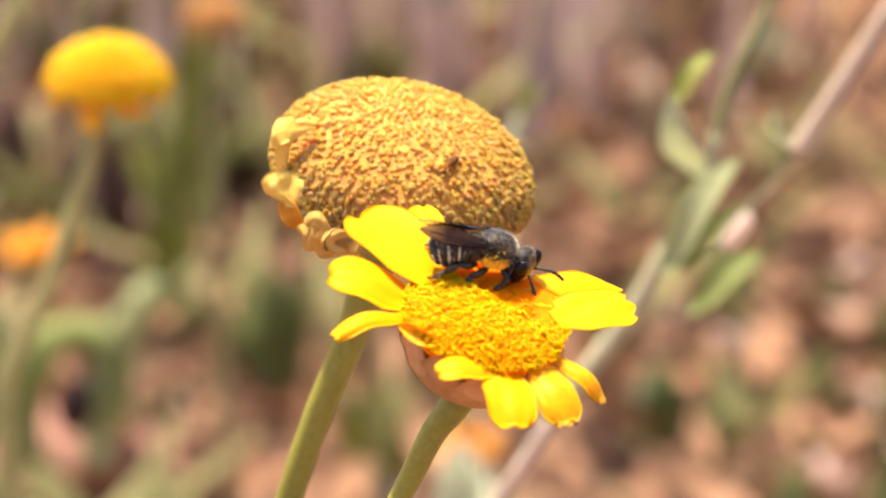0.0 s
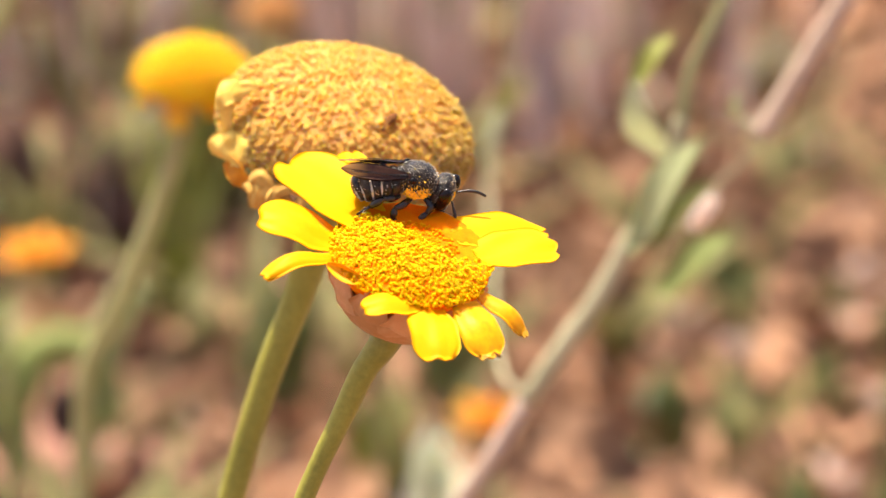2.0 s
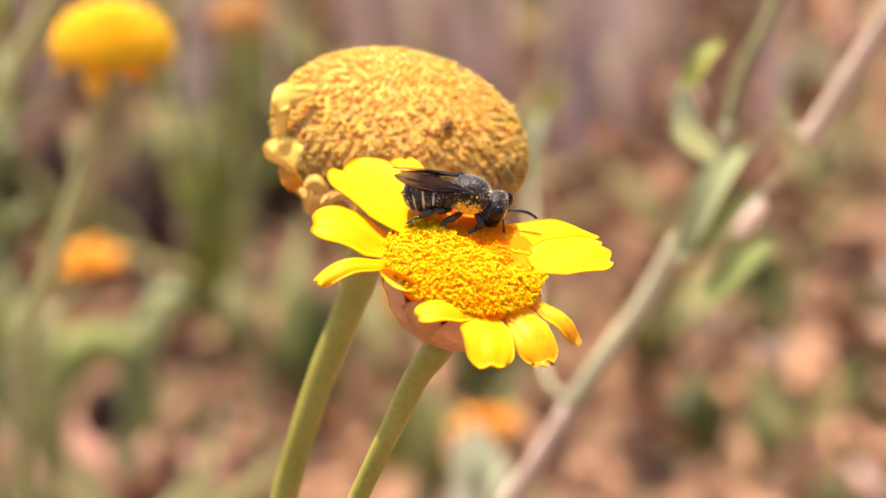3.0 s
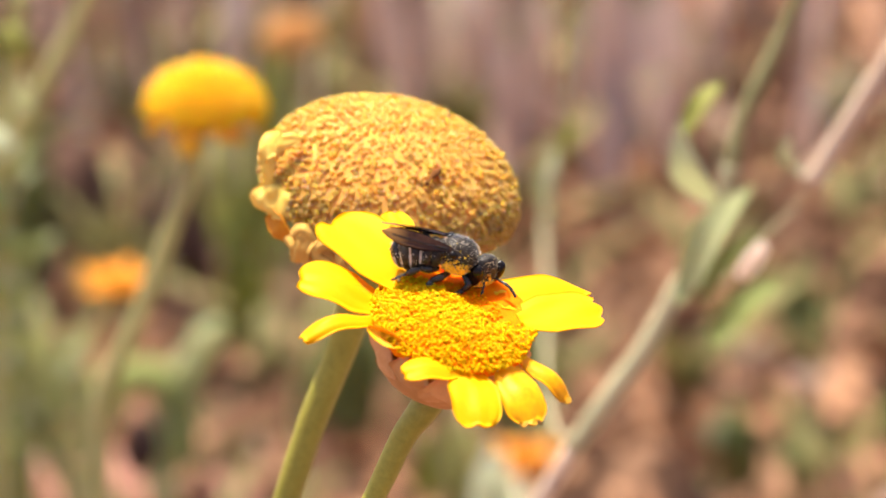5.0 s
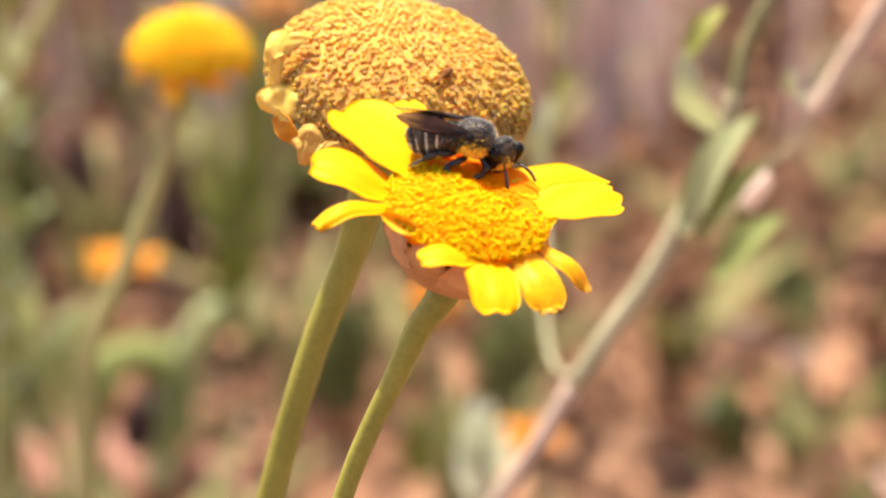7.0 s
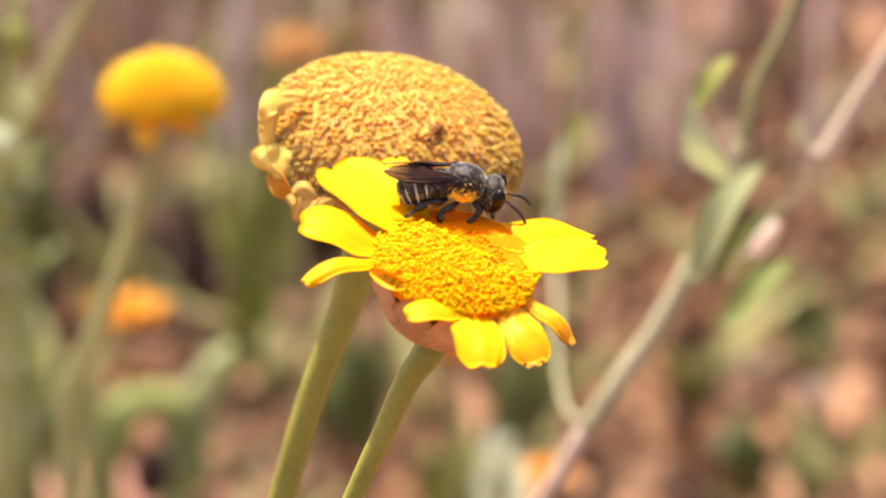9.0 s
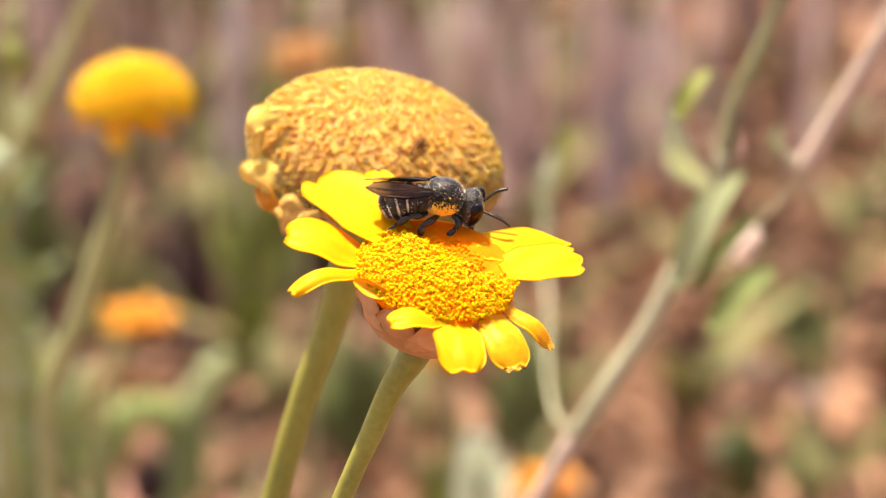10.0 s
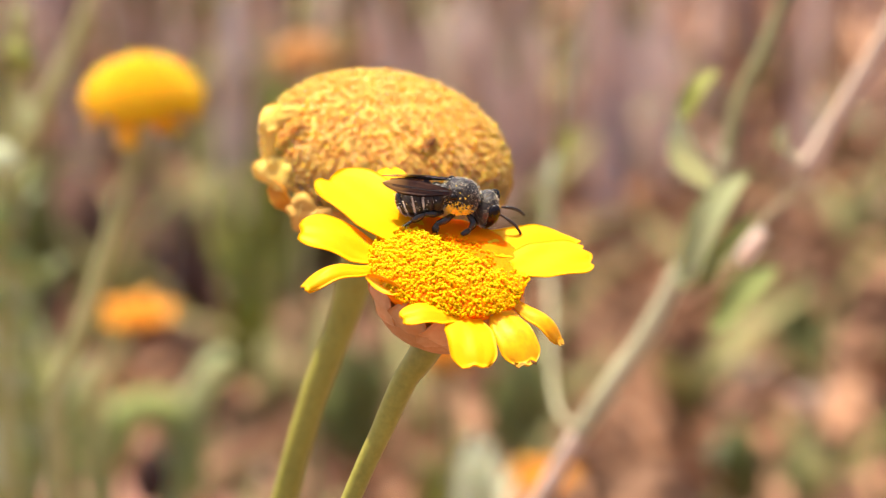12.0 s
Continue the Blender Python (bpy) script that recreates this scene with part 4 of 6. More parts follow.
    def on_back(rng):
        p = Vector((rng.gauss(0, 1), rng.gauss(0, 1), rng.gauss(0, 1))).normalized()
        return Vector((p.x * 1.34, p.y * 1.12, p.z * 1.16)), p + Vector((-0.35, 0, 0.15))
    bm = bmesh.new()
    bristles(bm, random.Random(5), 1500, on_back, (0.04, 0.11), 0.024)
    part("hair", bm, BEE_BAND, bee, "short pale yellowish hair")
    return bee, head, feelers


# ---- plants further back ----
def far_stem(bm, line, r, sides=8):
    return tube(bm, line, r, sides, 6, 0, 0.1)


def far_leaf(parent, base, tip, width, material, bow=0.15, normal=(-0.4, -0.45, 0.8), label=""):
    bm = bmesh.new()
    sheet(bm, base, tip, normal, width, leaf_shape, bow, 0.3, 0.0003, 10, 6, 0, 0.06, base[0] * 90)
    return part("leaf", bm, material, parent, label)


def far_flower(foot, head, radius, height, line, material, label, ragged=0, stem_r=0.0012, calyx=LEAF_PALE, rays=0):
    """A domed flower head on its stem; its origin is at the foot of the stem."""
    foot = Vector(foot)
    fl = thing("flower", label, "flower", Matrix.Translation(foot))
    head = Vector(head) - foot
    bm = bmesh.new()
    tube(bm, [Vector((0, 0, -0.01)), *[Vector(p) - foot for p in line], head], (stem_r * 1.2, stem_r, stem_r, stem_r * 1.1), 8, 8, 0, 0.05)
    part("stem", bm, STEM_GREEN, fl, "grey-green stem")
    bm = bmesh.new()
    blob(bm, head - Vector((0, 0, height * 0.12)), (radius * 0.7, radius * 0.7, height * 0.34), None, 18, 12, 0.08, 200)
    part("calyx", bm, calyx, fl, "pale green calyx")
    bm = bmesh.new()
    for k in range(620):
        q = 1.65 * math.sqrt((k + 0.5) / 620)
        a = k * 2.39996
        out = Vector((math.sin(q) * math.cos(a), math.sin(q) * math.sin(a), math.cos(q)))
        p = head + Vector((out.x * radius, out.y * radius, out.z * height))
        s = radius * (0.065 + 0.02 * math.sin(k * 5.1))
        made = bmesh.ops.create_icosphere(bm, subdivisions=1, radius=s)["verts"]
        for v in made:
            v.co = p + v.co + out * max(0, v.co.dot(out)) * (1.2 + 0.8 * math.sin(k * 3.7))
    blob(bm, head, (radius * 0.93, radius * 0.93, height * 0.93), None, 20, 14)
    for v in bm.verts:
        if v.co.z < head.z:
            v.co.z = head.z + (v.co.z - head.z) * 0.5
    part("disc", bm, material, fl, "domed flower disc")
    rng = random.Random(int(radius * 1e6) + ragged)
    for k in range(rays):
        a = 2 * math.pi * k / rays + rng.uniform(-0.15, 0.15)
        b = head + Vector((math.cos(a), math.sin(a), 0)) * radius * 0.8
        bm = bmesh.new()
        sheet(bm, b, b + Vector((math.cos(a), math.sin(a), rng.uniform(0.0, 0.6) if material is FAR_ORANGE else rng.uniform(-0.45, 0.1))) * radius * rng.uniform(0.9, 1.2), (0, 0, 1), radius * 0.6, petal_shape, 0.08, -0.1, 0.0003, 10, 6, 0.05, 0.06, k)
        part("petal", bm, material if material is FAR_ORANGE else PETAL, fl, "orange petal" if material is FAR_ORANGE else "yellow petal")
    for k in range(ragged * 3):
        a = 2.399 * k + 4.2
        hang = 4.2 < a % (2 * math.pi) < 5.0
        out = Vector((math.cos(a) * 0.7, math.sin(a) * 0.7, rng.uniform(-1.3, -0.6)))
        b = head + Vector((math.cos(a) * radius, math.sin(a) * radius, -rng.uniform(0.05, 0.4) * height)) * 0.9
        bm = bmesh.new()
        sheet(bm, b, b + out * radius * (rng.uniform(0.22, 0.32) if hang else rng.uniform(0.12, 0.32)), (math.cos(a), math.sin(a), 0.6), radius * rng.uniform(0.15, 0.3), petal_shape, 0.1, -0.3, 0.0003, 8, 6, 0.1, 0.15, k)
        part("petal", bm, material, fl, "ragged petal")
    return fl


# the branching plant with diagonal stems
def diagonal_plant():
    pl = thing("branching_plant", "dry branching plant with pale diagonal stems and grey-green leaves", "plant", Matrix.Translation((-0.0095, 0.1350, 0.0000)))
    foot = pl.matrix_basis.translation.copy()

    def at(*p):
        return [Vector(q) - foot for q in p]

    bm = bmesh.new()
    far_stem(bm, at((0.0121, 0.1350, 0.2371), (0.0156, 0.1350, 0.2426), (0.0192, 0.1350, 0.2481), (0.0219, 0.1350, 0.2536), (0.0240, 0.1350, 0.2575), (0.0259, 0.1350, 0.2621), (0.0266, 0.1350, 0.2660)), (0.0010, 0.0010, 0.00095, 0.0009, 0.0008, 0.0008))
    part("stem", bm, STEM_FAR, pl, "grey-green stem")
    bm = bmesh.new()
    far_stem(bm, at((0.0266, 0.1350, 0.2658), (0.0276, 0.1360, 0.2704), (0.0295, 0.1370, 0.2743), (0.0313, 0.1380, 0.2781), (0.0328, 0.1380, 0.2819), (0.0346, 0.1380, 0.2868)), (0.0007, 0.0007, 0.0006, 0.0006))
    part("stem", bm, STEM_OLIVE, pl, "dull olive upper stem")
    bm = bmesh.new()
    far_stem(bm, at((foot.x, foot.y, -0.01), (foot.x + 0.001, foot.y, 0.06), (foot.x + 0.002, foot.y, 0.13), (foot.x + 0.005, foot.y, 0.19), (-0.0001, 0.1350, 0.2172), (0.0045, 0.1350, 0.2245), (0.0080, 0.1350, 0.2299), (0.0122, 0.1350, 0.2373)), (0.0012, 0.0010, 0.0009, 0.0009))
    part("stem", bm, STEM_DRY, pl, "pinkish dry lower stem")
    # a dry broken side stem, held by a thin twig
    bm = bmesh.new()
    far_stem(bm, at((0.0225, 0.1360, 0.2548), (0.0245, 0.1380, 0.2532), (0.0274, 0.1375, 0.2542), (0.0303, 0.1385, 0.2578), (0.0327, 0.1400, 0.2596), (0.0349, 0.1400, 0.2628)), (0.0003, 0.0002, 0.00015, 0.00015, 0.00015))
    part("twig", bm, STEM_FAR, pl, "thin grey-green twig")
    bm = bmesh.new()
    far_stem(bm, at((0.0347, 0.1400, 0.2624), (0.0368, 0.1400, 0.2663), (0.0394, 0.1400, 0.2709), (0.0420, 0.1400, 0.2756), (0.0457, 0.1400, 0.2826)), (0.0011, 0.0010, 0.0010, 0.0010, 0.0010))
    part("stem", bm, STEM_DRY, pl, "pale pinkish dry stem")
    bm = bmesh.new()
    far_stem(bm, at((0.0280, 0.1370, 0.2541), (0.0290, 0.1370, 0.2556), (0.0301, 0.1370, 0.2573)), (0.0006, 0.0009, 0.0006))
    part("bud", bm, BLADE, pl, "pale cream dry bud")
    bm = bmesh.new()
    far_stem(bm, at((0.0123, 0.1350, 0.2377), (0.0110, 0.1600, 0.2296), (0.0111, 0.2000, 0.2207), (0.0122, 0.2400, 0.2152), (0.0120, 0.2500, 0.2211), (0.0131, 0.2600, 0.2256), (0.0146, 0.2600, 0.2333), (0.0158, 0.2600, 0.2410), (0.0173, 0.2600, 0.2478), (0.0192, 0.2600, 0.2570)), (0.0003, 0.0003, 0.00045, 0.0005, 0.0005, 0.0005))
    part("stem", bm, STEM_FAR, pl, "grey-green stem")
    for a, b, w, mat, label in (
            ((0.0214, 0.1280, 0.2548), (0.0282, 0.1280, 0.2662), 0.0036, LEAF_MID, "grey-green leaf"),
            ((0.0241, 0.1250, 0.2652), (0.0208, 0.1220, 0.2738), 0.0036, LEAF_PALE, "pale woolly leaf"),
            ((0.0208, 0.1220, 0.2727), (0.0248, 0.1240, 0.2772), 0.0022, LEAF_BRIGHT, "yellow-green leaf tip"),
            ((0.0240, 0.1380, 0.2514), (0.0300, 0.1360, 0.2592), 0.0020, LEAF, "dull green leaf"),
            ((0.0262, 0.1500, 0.2425), (0.0332, 0.1500, 0.2490), 0.0034, LEAF_SOFT, "grey-green leaf"),
            ((0.0335, 0.1380, 0.2640), (0.0318, 0.1340, 0.2688), 0.0020, LEAF_PALE, "pale woolly leaf"),
            ((0.0143, 0.2600, 0.2264), (0.0165, 0.2550, 0.2334), 0.0034, LEAF_BRIGHT, "yellow-green bud leaf"),
            ((0.0123, 0.2500, 0.2213), (0.0136, 0.2500, 0.2318), 0.0024, LEAF_PALE, "pale woolly leaf")):
        pa, pb = at(a, b)
        far_leaf(pl, pa, pb, w, mat, normal=(-0.45, -0.7, 0.5), label=label)
    return pl


def slim_stem(points, r, material, label, leaves=()):
    """A single stem with its leaves; its origin is at the foot."""
    foot = Vector((points[0][0], points[0][1], 0))
    pl = thing("plant_stem", label, "plant", Matrix.Translation(foot))
    bm = bmesh.new()
    far_stem(bm, [Vector((0, 0, -0.01)), *[Vector(p) - foot for p in points[1:]]], (r * 1.2, r, r * 0.8, r * 0.3))
    part("stem", bm, material, pl)
    for a, b, w, mat in leaves:
        far_leaf(pl, Vector(a) - foot, Vector(b) - foot, w, mat)
    return pl


branching = diagonal_plant()
left_stem = slim_stem(((-0.0702, 0.2600, 0.0000), (-0.0674, 0.2600, 0.1940), (-0.0615, 0.2600, 0.2181), (-0.0554, 0.2600, 0.2329), (-0.0505, 0.2600, 0.2420), (-0.0472, 0.2600, 0.2496), (-0.0443, 0.2600, 0.2571)), 0.0014, STEM_GREEN, "pale grey-green stem of a flower",
                      (((-0.0605, 0.2600, 0.2165), (-0.0553, 0.2500, 0.2289), 0.004, LEAF), ((-0.0547, 0.2600, 0.2325), (-0.0554, 0.2500, 0.2403), 0.003, LEAF_PALE)))

def budding_stalk(foot, line, buds):
    """A knobbly stalk with plump pale buds; its origin is at the foot."""
    foot = Vector(foot)
    pl = thing("budding_plant", "dull green stalk with plump pale green buds", "plant", Matrix.Translation(foot))
    bm = bmesh.new()
    far_stem(bm, [Vector((0, 0, -0.01)), *[Vector(p) - foot for p in line]], (0.0012, 0.0011, 0.0010, 0.0009, 0.0008))
    part("stem", bm, STEM_GREEN, pl, "dull green stem")
    for k, (spot, w, h, mat) in enumerate(buds):
        bm = bmesh.new()
        blob(bm, Vector(spot) - foot, (w, w * 0.8, h), Euler((0, 0.5 * (-1) ** k, 0)).to_matrix(), 16, 12, 0.2, 260)
        part("bud", bm, mat, pl, "plump pale green bud")
    return pl


budding_stalk((-0.0600, 0.24, 0), ((-0.0590, 0.24, 0.12), (-0.0583, 0.2400, 0.1974), (-0.0580, 0.2400, 0.2166), (-0.0571, 0.2400, 0.2280), (-0.0563, 0.2400, 0.2369), (-0.0544, 0.2400, 0.2457), (-0.0533, 0.2400, 0.2544)),
              (((-0.0570, 0.2385, 0.2354), 0.0026, 0.0020, LEAF_PALE), ((-0.0540, 0.2390, 0.2483), 0.0018, 0.0026, LEAF_BRIGHT), ((-0.0580, 0.2385, 0.2264), 0.0020, 0.0034, LEAF_SOFT), ((-0.0557, 0.2390, 0.2215), 0.0017, 0.0024, LEAF_SOFT), ((-0.0590, 0.2390, 0.2160), 0.0018, 0.0028, LEAF_SOFT)))


def edge_daisy(foot, head):
    """A fresh daisy-like flower that faces out sideways; its origin is at the foot of the stem."""
    foot = Vector(foot)
    fl = thing("yellow_flower", "fresh yellow daisy-like flower with broad petals swinging in the wind", "flower", Matrix.Translation(foot))
    face = tilt(Vector(head) - foot, (1, 0.05, 0.05), (0.1, -0.85, 0.5))
    bm = bmesh.new()
    blob(bm, mm(0, 0, 0.2), (3.1 * MM, 3.1 * MM, 0.9 * MM), None, 32, 16, 0.06, 900)
    part("disc", bm, DISC, fl, "orange-yellow flower disc", face)
    bm = bmesh.new()
    blob(bm, mm(0, 0, -1.6), (3.0 * MM, 3.0 * MM, 1.7 * MM), None, 24, 14, 0.04, 700)
    part("calyx", bm, BRACT, fl, "brownish pink papery calyx", face)
    for k, a in enumerate((8, 52, 96, 140, 180, 214, 250, 287)):
        c, q = math.cos(radians(a)), math.sin(radians(a))
        bm = bmesh.new()
        sheet(bm, mm(2.6 * c, 2.6 * q, 0), mm(8.4 * c, 8.4 * q, 0.3), (0, 0, 1), 4.3 * MM, petal_shape, 0.06, -0.08, 0.00014, 14, 8, 0.05, 0.05, k * 1.3)
        part("petal", bm, PETAL, fl, "broad yellow petal", face)
    bm = bmesh.new()
    top = face @ mm(0, 0, -2.6)
    tube(bm, [Vector((0, 0, -0.01)), Vector((0.001, 0.006, 0.12)), top + mm(-2.5, 5, -40), top + mm(-0.6, 2.4, -8), top], (0.001, 0.0009, 0.0008, 0.0008, 0.001), 10, 8, 0.05, 0.04)
    part("stem", bm, STEM, fl, "ridged green stem")
    return fl


# flowers behind
swaying_flower = far_flower((-0.0418, 0.1700, 0.0000), (-0.0318, 0.1700, 0.2601), 0.0057, 0.0042, ((-0.0429, 0.1700, 0.2251), (-0.0383, 0.1700, 0.2380), (-0.0344, 0.1700, 0.2495), (-0.0328, 0.1700, 0.2557)), FAR_YELLOW, "domed yellow flower on a thin stem, out in the wind", 4, 0.0010, FAR_YELLOW)
bm = bmesh.new()
ribbon(bm, [mm(8.6, -3.6, 259.4), mm(8.1, -4.6, 258.0), mm(8.2, -4.8, 256.4)], (0.0022, 0.0026, 0.0014), (-0.3, -0.9, 0.3), -0.4)
part("petal", bm, OLD_PETAL, swaying_flower, "pale hanging petal")
edge_flower = edge_daisy((-0.0440, 0.0700, 0.0), (-0.0400, 0.0700, 0.2925))
orange_low = far_flower((-0.0774, 0.5000, 0.0000), (-0.0650, 0.5000, 0.1205), 0.0042, 0.0030, ((-0.0733, 0.5000, 0.1046),), FAR_ORANGE, "orange flower on a grey-green stem", 3, 0.0014, rays=9)
orange_top = far_flower((-0.0358, 0.6200, 0.0000), (-0.0347, 0.6200, 0.1406), 0.0066, 0.0050, ((-0.0366, 0.6200, 0.1216),), FAR_PALE_ORANGE, "pale orange flower with a green calyx", 5, 0.0012)
orange_mid = far_flower((-0.0015, 0.5500, 0.0000), (-0.0021, 0.5500, 0.0950), 0.0050, 0.0052, ((-0.0013, 0.5500, 0.0833),), FAR_ORANGE, "orange flower with a pale green calyx", 3, 0.0012)
orange_near = far_flower((0.0237, 0.6000, 0.0000), (0.0237, 0.6000, 0.0407), 0.0046, 0.0042, ((0.0237, 0.6000, 0.0366),), FAR_ORANGE, "bright orange flower low over the litter", 2, 0.0012, rays=8)


def leafy_clump(foot, tips, label, material=LEAF, width=0.010, bow=0.35):
    """Broad leaves that arch from one root."""
    foot = Vector(foot)
    pl = thing("leafy_plant", label, "plant", Matrix.Translation(foot))
    for k, tip in enumerate(tips):
        far_leaf(pl, Vector((0.004 * math.cos(k * 2.2), 0.004 * math.sin(k * 2.2), -0.004)), Vector(tip) - foot, width * (0.8 + 0.12 * (k % 4)), material, bow, (0.2 * math.sin(k), -0.8, 0.6))
    return pl


# the arch of two broad leaves over a dark gap, and other low green plants
def arching_leaves(foot, paths, heart, label):
    """Thick narrow leaves that bend over a dark blob, added for the shaded gap."""
    foot, heart = Vector(foot), Vector(heart)
    pl = thing("leafy_plant", label, "plant", Matrix.Translation(foot))
    for k, (path, r) in enumerate(paths):
        bm = bmesh.new()
        line = [Vector(q) - foot for q in path]
        tube(bm, line, (r * 0.8, r * 1.1, r * 0.85, r * 1.05, r * 0.7), 8, 6, 0, 0.6)
        part("leaf", bm, LEAF_MID if k == 1 else LEAF_SOFT, pl, "thick grey-green leaf")
    # the gap's shade, modelled as a dark blob
    bm = bmesh.new()
    blob(bm, heart - foot, (0.0046, 0.003, 0.0078), None, 16, 12, 0.3, 90)
    part("gap_shade", bm, GAP_DARK, pl, "dark blob standing in for the shaded gap under the leaves")
    return pl


arch = arching_leaves(((-0.0794, 0.5500, 0.0518)[0], 0.55, 0.0), ((((-0.0794, 0.5500, 0.0518), (-0.0791, 0.5500, 0.0692), (-0.0750, 0.5500, 0.0794), (-0.0671, 0.5500, 0.0829), (-0.0604, 0.5500, 0.0779), (-0.0587, 0.5500, 0.0703), (-0.0626, 0.5500, 0.0598)), 0.0042),
                                (((-0.0635, 0.5500, 0.0516), (-0.0649, 0.5500, 0.0636), (-0.0611, 0.5500, 0.0759), (-0.0550, 0.5500, 0.0891), (-0.0505, 0.5500, 0.0943)), 0.0032),
                                (((-0.0813, 0.5500, 0.0519), (-0.0828, 0.5500, 0.0707), (-0.0847, 0.5500, 0.0816), (-0.0810, 0.5500, 0.0935)), 0.0020)), (-0.0677, 0.5400, 0.0690), "thick grey-green leaves arching over a dark gap")
for foot, tips, mat, width in (
        ((-0.0596, 0.7500, 0.0388), ((-0.0624, 0.7500, 0.0701), (-0.0551, 0.7500, 0.0797), (-0.0475, 0.7400, 0.0616), (-0.0682, 0.7500, 0.0620), (-0.0593, 0.7700, 0.0786), (-0.0523, 0.7500, 0.0699)), LEAF_BRIGHT, 0.005),
        ((-0.0569, 0.8400, 0.0328), ((-0.0525, 0.8400, 0.0909), (-0.0571, 0.8400, 0.0806), (-0.0496, 0.8400, 0.0752)), LEAF_BRIGHT, 0.009),
        ((-0.1041, 0.6000, 0.0660), ((-0.1039, 0.6000, 0.0942), (-0.0989, 0.6000, 0.0886), (-0.1096, 0.6000, 0.0859)), LEAF_BRIGHT, 0.010),
        ((-0.1231, 0.8000, 0.0381), ((-0.1258, 0.8000, 0.0809), (-0.1184, 0.8000, 0.0673), (-0.1363, 0.8000, 0.0675)), LEAF, 0.012),
        ((-0.0261, 0.7000, 0.0173), ((-0.0313, 0.7000, 0.0493), (-0.0194, 0.7000, 0.0444), (-0.0376, 0.7000, 0.0367)), LEAF, 0.013),
        ((0.0161, 0.7000, 0.0166), ((0.0134, 0.7000, 0.0486), (0.0223, 0.7000, 0.0421), (0.0103, 0.7000, 0.0360)), LEAF, 0.013),
        ((0.0750, 0.7000, -0.0071), ((0.0688, 0.7000, 0.0158), (0.0793, 0.7000, 0.0124), (0.0732, 0.7000, 0.0222)), LEAF, 0.012),
        ((0.1318, 1.0000, -0.0114), ((0.1195, 1.0000, 0.0235), (0.1349, 1.0000, 0.0293), (0.1429, 1.0000, 0.0190)), LEAF_PALE, 0.014),
        ((0.0977, 0.8000, -0.0022), ((0.0874, 0.8000, 0.0261), (0.1005, 0.8000, 0.0293), (0.1074, 0.8000, 0.0153)), LEAF, 0.014),
        ((-0.0630, 1.0700, 0.0), ((-0.0630, 1.0700, 0.0320), (-0.0590, 1.0700, 0.0250), (-0.0660, 1.0700, 0.0230)), LEAF_BRIGHT, 0.009),
        ((-0.0770, 0.9300, 0.0), ((-0.0800, 0.9300, 0.0430), (-0.0730, 0.9300, 0.0380), (-0.0760, 0.9200, 0.0280), (-0.0850, 0.9300, 0.0260)), LEAF_SOFT, 0.013),
        ((-0.0040, 0.6600, 0.0), ((-0.0060, 0.6500, 0.0340), (-0.0100, 0.6500, 0.0290), (0.0010, 0.6600, 0.0310), (-0.0020, 0.6500, 0.0240)), LEAF_BRIGHT, 0.010),
        ((0.0270, 0.7850, 0.0), ((0.0250, 0.7800, 0.0190), (0.0300, 0.7800, 0.0160), (0.0270, 0.7800, 0.0120)), LEAF_BRIGHT, 0.009),
        ((0.0135, 0.7900, 0.0), ((0.0120, 0.7900, 0.0230), (0.0160, 0.7900, 0.0190)), LEAF, 0.011),
        ((0.0700, 0.7000, 0.0), ((0.0670, 0.7000, 0.0150), (0.0730, 0.7000, 0.0120), (0.0700, 0.7000, 0.0180)), LEAF_PALE, 0.008),
        ((0.1106, 0.7000, -0.0076), ((0.1034, 0.7000, 0.0152), (0.1123, 0.7000, 0.0215), (0.1171, 0.7000, 0.0085)), LEAF_BRIGHT, 0.012)):
    leafy_clump((foot[0], foot[1], max(0.0, min(foot[2], 0.02))), tips, "low clump of dull green leaves", mat, width, 0.15)

for foot, tips in (((0.1230, 0.62), ((0.1180, 0.62, 0.022), (0.1260, 0.62, 0.026), (0.1320, 0.62, 0.018))), ((0.0990, 0.62), ((0.0940, 0.62, 0.018), (0.1030, 0.62, 0.024), (0.0985, 0.62, 0.028))), ((0.1100, 0.70), ((0.1066, 0.7, 0.016), (0.1160, 0.7, 0.020), (0.1245, 0.7, 0.013), (0.1010, 0.7, 0.010))), ((0.0850, 0.68), ((0.0800, 0.68, 0.012), (0.0915, 0.68, 0.015), (0.0860, 0.68, 0.021))),
                   ((0.1360, 0.70), ((0.1310, 0.70, 0.012), (0.1400, 0.70, 0.016), (0.1350, 0.70, 0.020))), ((0.1420, 0.75), ((0.1370, 0.75, 0.012), (0.1470, 0.75, 0.016), (0.1400, 0.75, 0.020))), ((0.1290, 0.655), ((0.1240, 0.655, 0.010), (0.1340, 0.655, 0.014), (0.1280, 0.655, 0.017))),
                   ((0.1190, 0.735), ((0.1150, 0.735, 0.011), (0.1240, 0.735, 0.015))), ((0.1470, 0.68), ((0.1430, 0.68, 0.014), (0.1510, 0.68, 0.012))), ((0.1270, 0.785), ((0.1220, 0.785, 0.013), (0.1310, 0.785, 0.017)))):
    leafy_clump((*foot, 0.0), tips, "low clump of dull green leaves", LEAF, 0.011, 0.15)

# red-toned stones showing at the edge of the litter
for k, (spot, size) in enumerate((((-0.0933, 0.6619, 0.0040), 0.024), ((-0.0798, 0.6560, 0.0040), 0.024), ((-0.0649, 0.6574, 0.0040), 0.018))):
    bm = bmesh.new()
    blob(bm, (0, 0, size * 0.25), (size, size * 0.8, size * 0.5), None, 16, 12, 0.25, 60)
    me = finish(bm)
    me.materials.append(STONE_RED)
    st = new("stone", me)
    st.location = spot
    tagged(st, "reddish rounded stone lying on dry litter", "stone", "reddish stones")

